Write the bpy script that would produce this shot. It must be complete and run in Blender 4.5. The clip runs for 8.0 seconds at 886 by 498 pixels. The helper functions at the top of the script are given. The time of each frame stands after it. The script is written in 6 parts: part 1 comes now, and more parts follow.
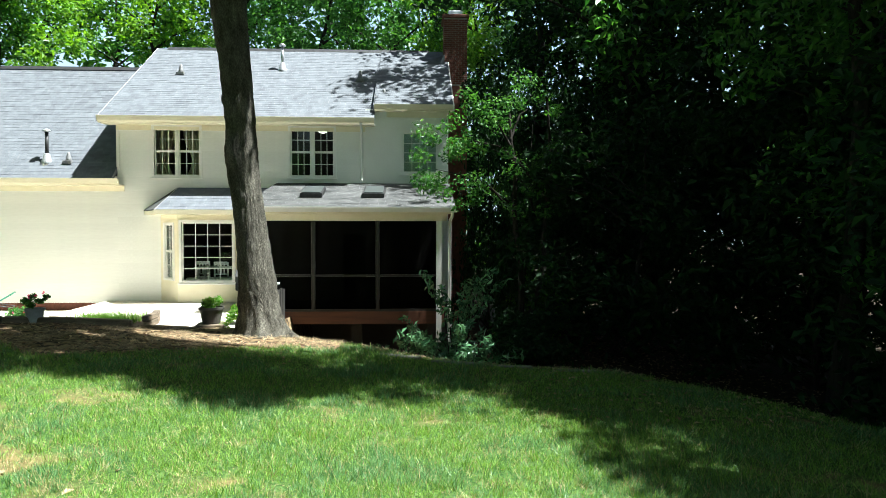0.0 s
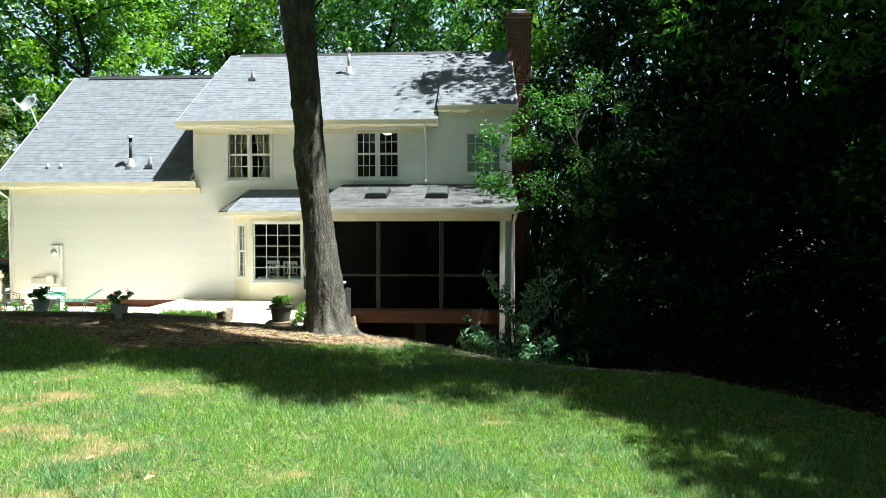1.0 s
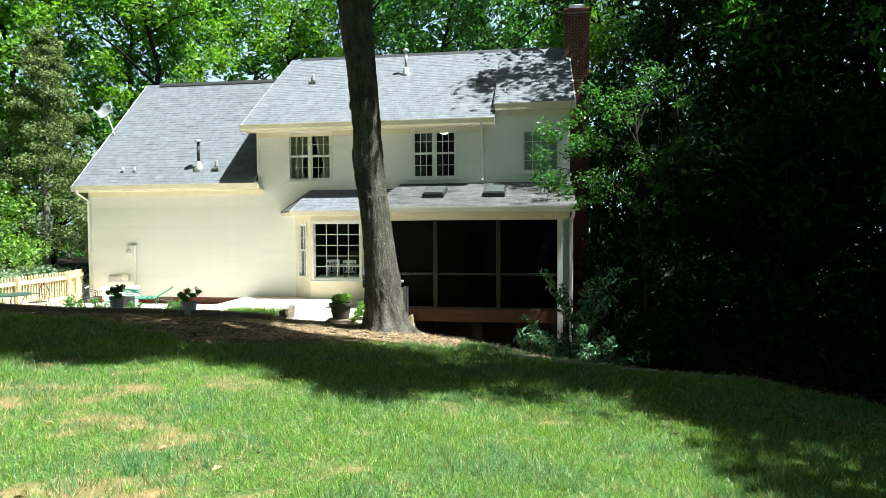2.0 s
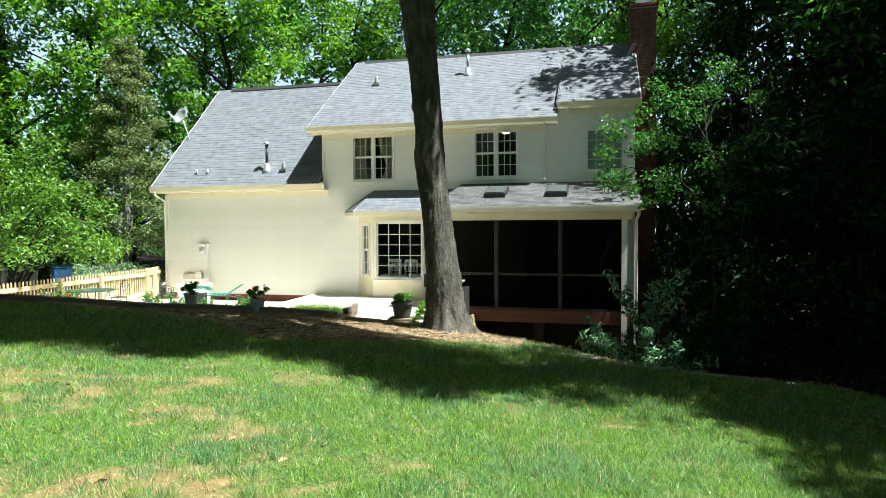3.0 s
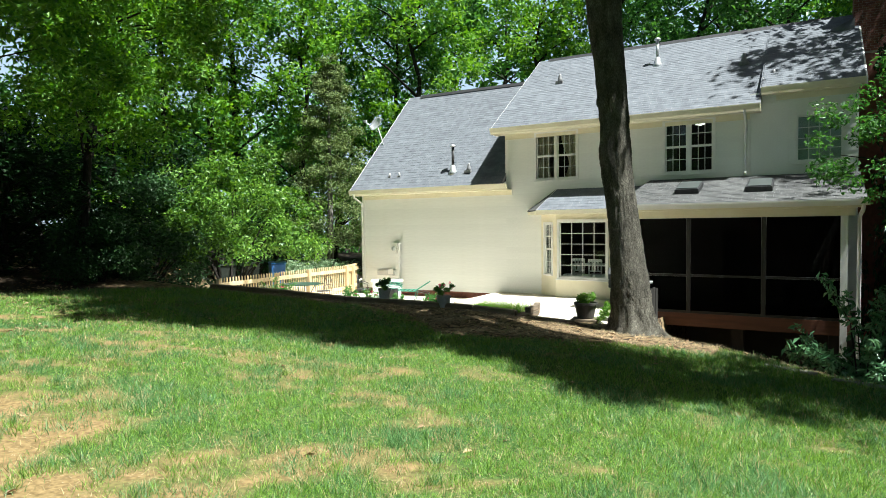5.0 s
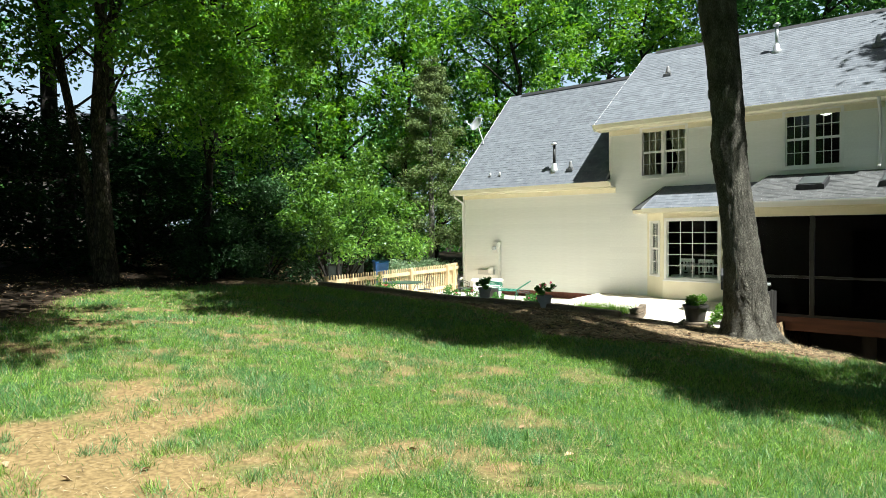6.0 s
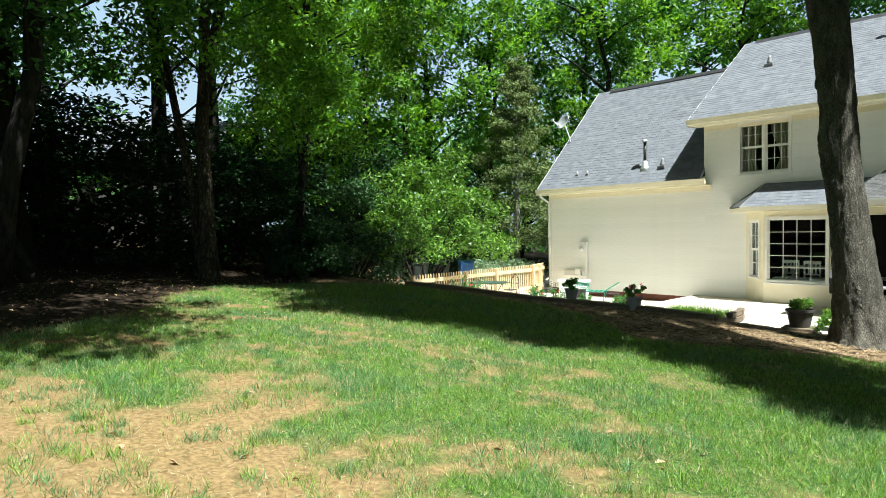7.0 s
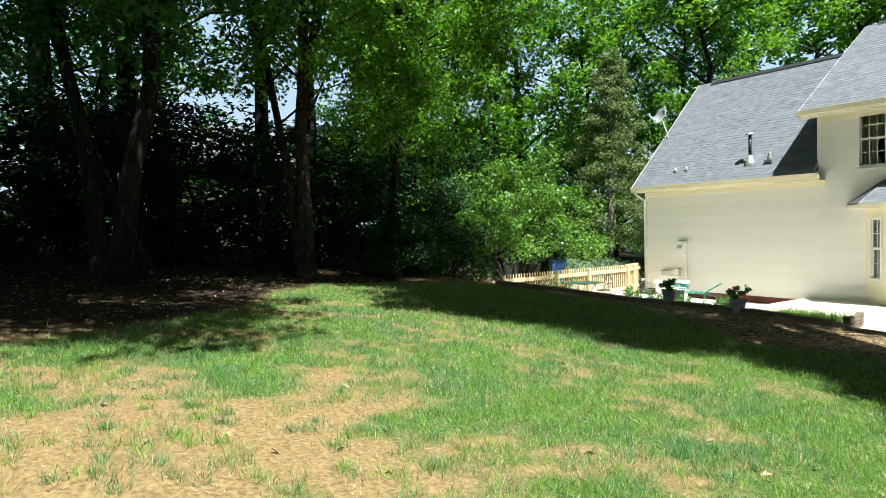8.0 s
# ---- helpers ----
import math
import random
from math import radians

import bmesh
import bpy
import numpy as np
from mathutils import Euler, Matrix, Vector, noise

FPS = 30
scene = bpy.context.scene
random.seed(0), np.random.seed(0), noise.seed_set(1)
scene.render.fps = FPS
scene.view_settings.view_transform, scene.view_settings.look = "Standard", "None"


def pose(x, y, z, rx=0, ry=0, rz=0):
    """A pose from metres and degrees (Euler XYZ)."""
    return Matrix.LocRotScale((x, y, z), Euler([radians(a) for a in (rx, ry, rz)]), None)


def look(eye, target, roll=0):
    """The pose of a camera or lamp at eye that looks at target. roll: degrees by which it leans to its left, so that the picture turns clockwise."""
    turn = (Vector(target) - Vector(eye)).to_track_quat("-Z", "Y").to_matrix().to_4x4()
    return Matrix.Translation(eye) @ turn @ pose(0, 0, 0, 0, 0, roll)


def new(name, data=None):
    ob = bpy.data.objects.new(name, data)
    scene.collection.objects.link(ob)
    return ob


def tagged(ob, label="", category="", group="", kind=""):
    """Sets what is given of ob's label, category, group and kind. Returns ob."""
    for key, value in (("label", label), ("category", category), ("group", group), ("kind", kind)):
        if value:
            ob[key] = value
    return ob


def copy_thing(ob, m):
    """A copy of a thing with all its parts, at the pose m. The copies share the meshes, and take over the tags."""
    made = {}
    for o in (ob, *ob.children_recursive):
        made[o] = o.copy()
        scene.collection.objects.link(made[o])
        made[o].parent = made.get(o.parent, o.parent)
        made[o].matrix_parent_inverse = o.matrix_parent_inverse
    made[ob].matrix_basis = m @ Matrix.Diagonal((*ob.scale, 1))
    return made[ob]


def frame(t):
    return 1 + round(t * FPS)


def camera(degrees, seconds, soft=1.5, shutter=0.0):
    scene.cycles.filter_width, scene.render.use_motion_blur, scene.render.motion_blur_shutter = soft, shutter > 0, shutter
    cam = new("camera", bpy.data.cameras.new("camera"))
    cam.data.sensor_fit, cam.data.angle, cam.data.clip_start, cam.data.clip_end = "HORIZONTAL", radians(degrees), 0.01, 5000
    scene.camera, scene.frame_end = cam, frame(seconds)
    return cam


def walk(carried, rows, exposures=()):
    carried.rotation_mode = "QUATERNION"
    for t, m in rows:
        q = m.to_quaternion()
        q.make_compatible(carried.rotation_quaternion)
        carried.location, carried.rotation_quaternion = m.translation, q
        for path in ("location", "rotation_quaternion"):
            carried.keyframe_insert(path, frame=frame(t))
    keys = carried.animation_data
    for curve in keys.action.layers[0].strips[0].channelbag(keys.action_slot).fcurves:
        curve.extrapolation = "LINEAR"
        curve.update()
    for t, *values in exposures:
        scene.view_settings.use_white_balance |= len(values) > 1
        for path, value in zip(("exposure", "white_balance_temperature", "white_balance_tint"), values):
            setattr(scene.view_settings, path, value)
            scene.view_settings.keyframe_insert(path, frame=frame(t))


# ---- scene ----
cam = camera(70.0, 8.0, soft=0.6)
PATH = [
    (0, (7.859, -19.593, 2.122), (7.949, -17.596, 2.064), 0.1),
    (0.5, (7.863, -19.604, 2.122), (7.851, -17.605, 2.064), 0.0),
    (1, (7.867, -19.615, 2.123), (7.756, -17.619, 2.065), -0.0),
    (1.5, (7.871, -19.625, 2.124), (7.67, -17.636, 2.064), -0.2),
    (3, (7.883, -19.651, 2.127), (7.403, -17.71, 2.066), -0.2),
    (3.5, (7.885, -19.659, 2.127), (7.296, -17.748, 2.067), -0.2),
    (4, (7.885, -19.667, 2.128), (7.16, -17.804, 2.068), -0.3),
    (5.5, (7.892, -19.682, 2.13), (6.748, -18.043, 2.069), -0.5),
    (6, (7.892, -19.687, 2.13), (6.624, -18.141, 2.07), -0.6),
    (6.5, (7.895, -19.69, 2.131), (6.527, -18.232, 2.073), -0.7),
    (7, (7.896, -19.693, 2.131), (6.432, -18.331, 2.074), -0.7),
    (7.5, (7.897, -19.695, 2.131), (6.342, -18.439, 2.075), -0.7),
    (8, (7.898, -19.697, 2.131), (6.255, -18.557, 2.076), -0.9),
]
walk(cam, [(t, look(eye, target, roll)) for t, eye, target, roll in PATH], ((0, 2.06, 5850, 2), (3, 1.82, 5900, 2), (5.5, 1.6, 5950, 3), (8, 1.58, 5950, 3)))

# ---- light ----
world = bpy.data.worlds.new("sky")
scene.world = world
world.use_nodes = True
wn = world.node_tree
sky = wn.nodes.new("ShaderNodeTexSky")
sky.sky_type = "NISHITA"
sky.sun_disc = False
sky.dust_density = 5.0
sky.ozone_density = 0.3
SUN = Vector((0.46, -0.05, 1.0)).normalized()
sky.sun_elevation = math.asin(SUN.z)
sky.sun_rotation = math.atan2(SUN.x, SUN.y)
wn.links.new(sky.outputs[0], wn.nodes["Background"].inputs[0])
wn.nodes["Background"].inputs[1].default_value = 0.016
sun = new("sun", bpy.data.lights.new("sun", "SUN"))
sun.data.energy = 5.0
sun.data.angle = radians(0.53)
sun.data.color = (1.0, 0.955, 0.88)
sun.matrix_world = look((0, 0, 40), Vector((0, 0, 40)) - SUN)


# ---- materials ----
def surface(name, c1, c2, scale=8.0, rough=0.7, bump=0.1, metal=0.0, stretch=(1, 1, 1), fine=60.0, rnd=0.0, spec=0.5):
    """Two-tone surface: broad noise and fine grain, with relief; rnd varies brightness piece by piece."""
    m = bpy.data.materials.new(name)
    m.use_nodes = True
    nt = m.node_tree
    N, L = nt.nodes, nt.links
    b = N["Principled BSDF"]
    co = N.new("ShaderNodeTexCoord")
    mp = N.new("ShaderNodeMapping")
    mp.inputs["Scale"].default_value = stretch
    L.new(co.outputs["Object"], mp.inputs[0])
    n1 = N.new("ShaderNodeTexNoise")
    n1.inputs["Scale"].default_value, n1.inputs["Detail"].default_value = scale, 6
    n2 = N.new("ShaderNodeTexNoise")
    n2.inputs["Scale"].default_value, n2.inputs["Detail"].default_value = fine, 4
    L.new(mp.outputs[0], n1.inputs[0])
    L.new(mp.outputs[0], n2.inputs[0])
    ad = N.new("ShaderNodeMath")
    ad.operation = "MULTIPLY_ADD"
    ad.inputs[1].default_value, ad.inputs[2].default_value = 0.45, 0.0
    L.new(n2.outputs[0], ad.inputs[0])
    ad2 = N.new("ShaderNodeMath")
    ad2.operation = "MULTIPLY_ADD"
    ad2.inputs[1].default_value = 0.6
    L.new(n1.outputs[0], ad2.inputs[0])
    L.new(ad.outputs[0], ad2.inputs[2])
    rp = N.new("ShaderNodeValToRGB")
    rp.color_ramp.elements[0].position, rp.color_ramp.elements[1].position = 0.36, 0.68
    rp.color_ramp.elements[0].color, rp.color_ramp.elements[1].color = (*c1, 1), (*c2, 1)
    L.new(ad2.outputs[0], rp.inputs[0])
    out = rp.outputs[0]
    if rnd:
        oi = N.new("ShaderNodeObjectInfo")
        ge = N.new("ShaderNodeNewGeometry")
        s = N.new("ShaderNodeMath")
        L.new(oi.outputs["Random"], s.inputs[0])
        L.new(ge.outputs["Random Per Island"], s.inputs[1])
        f = N.new("ShaderNodeMath")
        f.operation = "FRACT"
        L.new(s.outputs[0], f.inputs[0])
        mr = N.new("ShaderNodeMapRange")
        mr.inputs[3].default_value, mr.inputs[4].default_value = 1 - rnd, 1 + rnd
        L.new(f.outputs[0], mr.inputs[0])
        hv = N.new("ShaderNodeHueSaturation")
        L.new(mr.outputs[0], hv.inputs["Value"])
        L.new(out, hv.inputs["Color"])
        out = hv.outputs[0]
    L.new(out, b.inputs["Base Color"])
    b.inputs["Roughness"].default_value = rough
    b.inputs["Metallic"].default_value = metal
    b.inputs["Specular IOR Level"].default_value = spec
    if bump:
        bu = N.new("ShaderNodeBump")
        bu.inputs["Strength"].default_value, bu.inputs["Distance"].default_value = bump, 0.03
        L.new(ad2.outputs[0], bu.inputs["Height"])
        L.new(bu.outputs[0], b.inputs["Normal"])
    return m


def leafy(name, c1, c2, thin=0.35, rough=0.45, spec=0.35):
    """Leaf or blade: colour varies leaf by leaf, some light passes through."""
    m = bpy.data.materials.new(name)
    m.use_nodes = True
    nt = m.node_tree
    N, L = nt.nodes, nt.links
    b = N["Principled BSDF"]
    ge = N.new("ShaderNodeNewGeometry")
    rp = N.new("ShaderNodeValToRGB")
    rp.color_ramp.elements[0].color, rp.color_ramp.elements[1].color = (*c1, 1), (*c2, 1)
    L.new(ge.outputs["Random Per Island"], rp.inputs[0])
    L.new(rp.outputs[0], b.inputs["Base Color"])
    b.inputs["Roughness"].default_value = rough
    b.inputs["Specular IOR Level"].default_value = spec
    tr = N.new("ShaderNodeBsdfTranslucent")
    hv = N.new("ShaderNodeHueSaturation")
    hv.inputs["Saturation"].default_value, hv.inputs["Value"].default_value = 1.15, 1.5
    hv.inputs["Hue"].default_value = 0.485
    L.new(rp.outputs[0], hv.inputs["Color"])
    L.new(hv.outputs[0], tr.inputs[0])
    mx = N.new("ShaderNodeMixShader")
    mx.inputs[0].default_value = thin
    L.new(b.outputs[0], mx.inputs[1])
    L.new(tr.outputs[0], mx.inputs[2])
    L.new(mx.outputs[0], N["Material Output"].inputs[0])
    return m


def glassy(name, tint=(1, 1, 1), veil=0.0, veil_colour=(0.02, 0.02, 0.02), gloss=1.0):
    """Clear sheet: passes light, mirrors by Fresnel; veil is the opaque share, of threads and of painted darkness."""
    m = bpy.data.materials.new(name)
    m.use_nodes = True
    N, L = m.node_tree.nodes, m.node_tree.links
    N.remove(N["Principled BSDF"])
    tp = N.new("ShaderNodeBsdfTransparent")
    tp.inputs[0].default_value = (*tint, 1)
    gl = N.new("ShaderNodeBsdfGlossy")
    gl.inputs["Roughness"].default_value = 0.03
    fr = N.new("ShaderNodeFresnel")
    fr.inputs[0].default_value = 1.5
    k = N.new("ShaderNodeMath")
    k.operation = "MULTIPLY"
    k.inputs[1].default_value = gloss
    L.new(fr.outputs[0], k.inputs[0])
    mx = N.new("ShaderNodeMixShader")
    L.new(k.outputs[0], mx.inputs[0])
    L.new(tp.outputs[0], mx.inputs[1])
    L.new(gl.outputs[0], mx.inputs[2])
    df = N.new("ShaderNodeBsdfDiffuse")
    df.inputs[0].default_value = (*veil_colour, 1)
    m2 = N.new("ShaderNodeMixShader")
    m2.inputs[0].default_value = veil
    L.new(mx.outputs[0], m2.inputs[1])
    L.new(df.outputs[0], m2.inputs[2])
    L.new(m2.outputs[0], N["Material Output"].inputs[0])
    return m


SIDING = surface("painted_siding", (0.785, 0.785, 0.745), (0.855, 0.855, 0.815), 1.3, 0.55, 0.06, fine=24, rnd=0.02)
CREAM = surface("cream_trim_paint", (0.74, 0.68, 0.50), (0.82, 0.77, 0.60), 3, 0.5, 0.04, fine=40)
TRIM = surface("white_trim_paint", (0.78, 0.77, 0.73), (0.86, 0.85, 0.82), 3, 0.45, 0.04, fine=40)
SHINGLE = surface("grey_shingle", (0.098, 0.106, 0.121), (0.158, 0.169, 0.187), 4, 0.9, 0.2, fine=220, rnd=0.08, spec=0.2)
# darker shingle: weathering on the porch roof, painted shade on the bay hip
OLDSHADESHINGLE = surface("weathered_shade_shingle", (0.04, 0.041, 0.042), (0.11, 0.11, 0.108), 3, 0.9, 0.25, fine=160, rnd=0.14, spec=0.2)
LEAD = surface("dull_lead", (0.16, 0.16, 0.165), (0.26, 0.26, 0.265), 8, 0.6, 0.1, metal=0.3)
ROOFDECK = surface("roof_underlay", (0.16, 0.16, 0.17), (0.24, 0.24, 0.25), 4, 0.9, 0.1)
BRICK = surface("red_brick", (0.10, 0.035, 0.024), (0.20, 0.075, 0.05), 9, 0.9, 0.3, fine=90, rnd=0.25)
MORTAR = surface("mortar", (0.32, 0.30, 0.27), (0.42, 0.40, 0.36), 12, 0.95, 0.2)
CONCRETE = surface("pale_concrete", (0.50, 0.45, 0.37), (0.66, 0.60, 0.50), 1.2, 0.85, 0.1, fine=70)
TIMBER = surface("weathered_timber", (0.06, 0.044, 0.03), (0.21, 0.16, 0.11), 3, 0.9, 0.4, stretch=(0.6, 5, 5), fine=40, rnd=0.2)
DECKWOOD = surface("stained_deck_wood", (0.07, 0.022, 0.009), (0.13, 0.042, 0.017), 3, 0.6, 0.15, stretch=(0.5, 6, 6), fine=40, rnd=0.12)
POSTWOOD = surface("porch_frame_wood", (0.016, 0.0145, 0.013), (0.034, 0.031, 0.027), 3, 0.7, 0.1, stretch=(4, 4, 0.6))
FENCEWOOD = surface("new_pine", (0.50, 0.37, 0.20), (0.72, 0.56, 0.34), 3, 0.75, 0.15, stretch=(4, 4, 0.7), fine=40, rnd=0.12)
BARK = surface("oak_bark", (0.03, 0.027, 0.024), (0.24, 0.222, 0.20), 11, 0.95, 1.0, stretch=(1.6, 1.6, 0.42), fine=38, spec=0.15)
def barky(name, c1, c2, plates=30.0, tall=0.36, crack=0.25):
    """Furrowed bark: raised plates with dark cracks between, over mottled grey."""
    m = surface(name, c1, c2, 6, 0.95, 0.0, stretch=(1, 1, 0.5), fine=45, spec=0.12)
    N, L = m.node_tree.nodes, m.node_tree.links
    co, mp = N.new("ShaderNodeTexCoord"), N.new("ShaderNodeMapping")
    mp.inputs["Scale"].default_value = (1, 1, tall)
    L.new(co.outputs["Object"], mp.inputs[0])
    wn_ = N.new("ShaderNodeTexNoise")
    wn_.inputs["Scale"].default_value = 9
    L.new(mp.outputs[0], wn_.inputs[0])
    wv = N.new("ShaderNodeVectorMath")
    wv.operation = "MULTIPLY_ADD"
    wv.inputs[1].default_value = (0.09, 0.09, 0.09)
    L.new(wn_.outputs["Color"], wv.inputs[0])
    L.new(mp.outputs[0], wv.inputs[2])
    vo = N.new("ShaderNodeTexVoronoi")
    vo.feature = "DISTANCE_TO_EDGE"
    vo.inputs["Scale"].default_value = plates
    L.new(wv.outputs[0], vo.inputs[0])
    cr = N.new("ShaderNodeMapRange")
    cr.inputs[2].default_value = 0.3
    cr.inputs[3].default_value = crack
    L.new(vo.outputs[0], cr.inputs[0])
    b = N["Principled BSDF"]
    src = b.inputs["Base Color"].links[0].from_socket
    mx = N.new("ShaderNodeMix")
    mx.data_type = "RGBA"
    L.new(cr.outputs[0], mx.inputs[0])
    mx.inputs[6].default_value = (c1[0] * 0.8, c1[1] * 0.8, c1[2] * 0.8, 1)
    L.new(src, mx.inputs[7])
    L.new(mx.outputs[2], b.inputs["Base Color"])
    bu = N.new("ShaderNodeBump")
    bu.inputs["Strength"].default_value, bu.inputs["Distance"].default_value = 0.9, 0.03
    L.new(cr.outputs[0], bu.inputs["Height"])
    L.new(bu.outputs[0], b.inputs["Normal"])
    return m


OAKBARK = barky("furrowed_oak_bark", (0.045, 0.041, 0.034), (0.28, 0.26, 0.21), 62.0, 0.24, 0.35)
FLAKEBARK = barky("flaking_bark", (0.013, 0.011, 0.009), (0.15, 0.12, 0.09), 16.0)
# bark darkened in colour so that woodland trunks look shaded
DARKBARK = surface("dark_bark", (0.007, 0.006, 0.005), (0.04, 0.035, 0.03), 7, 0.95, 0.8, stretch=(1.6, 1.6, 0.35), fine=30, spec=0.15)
METAL = surface("galvanised_metal", (0.50, 0.51, 0.52), (0.66, 0.67, 0.68), 5, 0.4, 0.05, metal=0.7)
DARKMETAL = surface("dark_iron", (0.018, 0.018, 0.02), (0.05, 0.05, 0.052), 9, 0.5, 0.1, metal=0.3)
# near black, so the dimness indoors and under the porch is in the colour
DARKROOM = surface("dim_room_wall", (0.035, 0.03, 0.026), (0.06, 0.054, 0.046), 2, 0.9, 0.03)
WOODFLOOR = surface("room_floor", (0.10, 0.06, 0.035), (0.17, 0.10, 0.06), 3, 0.5, 0.05, stretch=(1, 8, 1))
GLASS = glassy("window_glass", (0.9, 0.93, 0.92), 0.0, gloss=0.7)
# mostly opaque near-black veil: the porch's inner shade is put into the screen
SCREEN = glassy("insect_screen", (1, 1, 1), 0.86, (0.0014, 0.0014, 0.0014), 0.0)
LEAF_BRIGHT = leafy("fresh_green_leaf", (0.038, 0.125, 0.014), (0.19, 0.36, 0.056), 0.42)
LEAF_MID = leafy("green_leaf", (0.018, 0.072, 0.015), (0.10, 0.245, 0.05), 0.34)
LEAF_GLOSSY = leafy("glossy_green_leaf", (0.022, 0.075, 0.011), (0.18, 0.33, 0.055), 0.32, 0.4, 0.35)
# next two leaf greens are darkened to carry the shade under the trees
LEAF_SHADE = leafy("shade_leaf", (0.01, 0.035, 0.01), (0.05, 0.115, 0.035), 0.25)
LEAF_DARK = leafy("deep_shade_leaf", (0.005, 0.018, 0.006), (0.022, 0.06, 0.017), 0.2, 0.5, 0.15)
LEAF_CEDAR = leafy("olive_needle", (0.045, 0.078, 0.022), (0.19, 0.25, 0.085), 0.2, 0.7)
GRASS = leafy("lawn_blade", (0.04, 0.115, 0.012), (0.25, 0.40, 0.075), 0.3, 0.4)
STRAW = leafy("dry_straw", (0.24, 0.19, 0.09), (0.48, 0.40, 0.21), 0.2, 0.7)


# ---- building tools ----
def np_mesh(name, verts, faces):
    """A mesh from arrays: verts n x 3, faces m x k."""
    verts, faces = np.asarray(verts, np.float32), np.asarray(faces, np.int32)
    me = bpy.data.meshes.new(name)
    me.vertices.add(len(verts))
    me.vertices.foreach_set("co", verts.ravel())
    k = faces.shape[1]
    me.loops.add(faces.size)
    me.loops.foreach_set("vertex_index", faces.ravel())
    me.polygons.add(len(faces))
    me.polygons.foreach_set("loop_start", np.arange(0, faces.size, k, dtype=np.int32))
    me.polygons.foreach_set("loop_total", np.full(len(faces), k, np.int32))
    me.update(calc_edges=True)
    me.validate()
    return me


def part(name, bm, material, parent=None, label="", smooth=False):
    """Links a bmesh or mesh as one object under a thing."""
    if isinstance(bm, bmesh.types.BMesh):
        me = bpy.data.meshes.new(name)
        bmesh.ops.recalc_face_normals(bm, faces=bm.faces)
        bm.to_mesh(me)
        bm.free()
    else:
        me = bm
    if material and not me.materials:
        me.materials.append(material)
    me.polygons.foreach_set("use_smooth", np.full(len(me.polygons), smooth))
    ob = new(name, me)
    ob.parent = parent
    if label:
        ob["label"] = label
    return ob


def thing(name, label, category, at=(0, 0, 0), rz=0.0, group="", kind=""):
    ob = new(name)
    ob.matrix_basis = pose(*at, 0, 0, rz)
    return tagged(ob, label, category, group, kind)


def box(x0, x1, y0, y1, z0, z1, bevel=0.0, bm=None):
    bm = bm or bmesh.new()
    g = bmesh.ops.create_cube(bm, size=1.0)["verts"]
    for v in g:
        v.co = Vector(((x0 + x1) / 2 + v.co.x * (x1 - x0), (y0 + y1) / 2 + v.co.y * (y1 - y0), (z0 + z1) / 2 + v.co.z * (z1 - z0)))
    if bevel:
        bmesh.ops.bevel(bm, geom=list({e for v in g for e in v.link_edges}), offset=bevel, segments=2, affect="EDGES", profile=0.5)
    return bm


def ring(x0, x1, z0, z1, t, y0, y1):
    """A picture frame of width t lying outside the opening, in one solid."""
    bm = bmesh.new()
    q = []
    for y in (y0, y1):
        q.append([bm.verts.new((a, y, c)) for a, c in ((x0 - t, z0 - t), (x1 + t, z0 - t), (x1 + t, z1 + t), (x0 - t, z1 + t))])
        q.append([bm.verts.new((a, y, c)) for a, c in ((x0, z0), (x1, z0), (x1, z1), (x0, z1))])
    for i in range(4):
        j = (i + 1) % 4
        for a, b in ((q[0], q[1]), (q[1], q[3]), (q[3], q[2]), (q[2], q[0])):
            bm.faces.new((a[i], a[j], b[j], b[i]))
    return bm


def weld(bm):
    bmesh.ops.remove_doubles(bm, verts=bm.verts, dist=0.0005)
    return bm


def prism(points, axis, a, b, bm=None):
    """A solid from a closed outline; axis 'x': points are (y, z) from x=a to b; 'y': (x, z); 'z': (x, y)."""
    bm = bm or bmesh.new()
    put = {"x": lambda p, q: (q, p[0], p[1]), "y": lambda p, q: (p[0], q, p[1]), "z": lambda p, q: (p[0], p[1], q)}[axis]
    lo = [bm.verts.new(put(p, a)) for p in points]
    hi = [bm.verts.new(put(p, b)) for p in points]
    n = len(points)
    bm.faces.new(lo)
    bm.faces.new(hi[::-1])
    for i in range(n):
        bm.faces.new((lo[i], lo[(i + 1) % n], hi[(i + 1) % n], hi[i]))
    return bm


def lathe(profile, seg=24, bm=None, at=(0, 0, 0)):
    """Turned shape from (radius, z) pairs."""
    bm = bm or bmesh.new()
    rings = []
    for r, z in profile:
        rings.append([bm.verts.new((at[0] + r * math.cos(2 * math.pi * i / seg), at[1] + r * math.sin(2 * math.pi * i / seg), at[2] + z)) for i in range(seg)])
    for a, b in zip(rings, rings[1:]):
        for i in range(seg):
            bm.faces.new((a[i], a[(i + 1) % seg], b[(i + 1) % seg], b[i]))
    bm.faces.new(rings[0][::-1])
    bm.faces.new(rings[-1])
    return bm


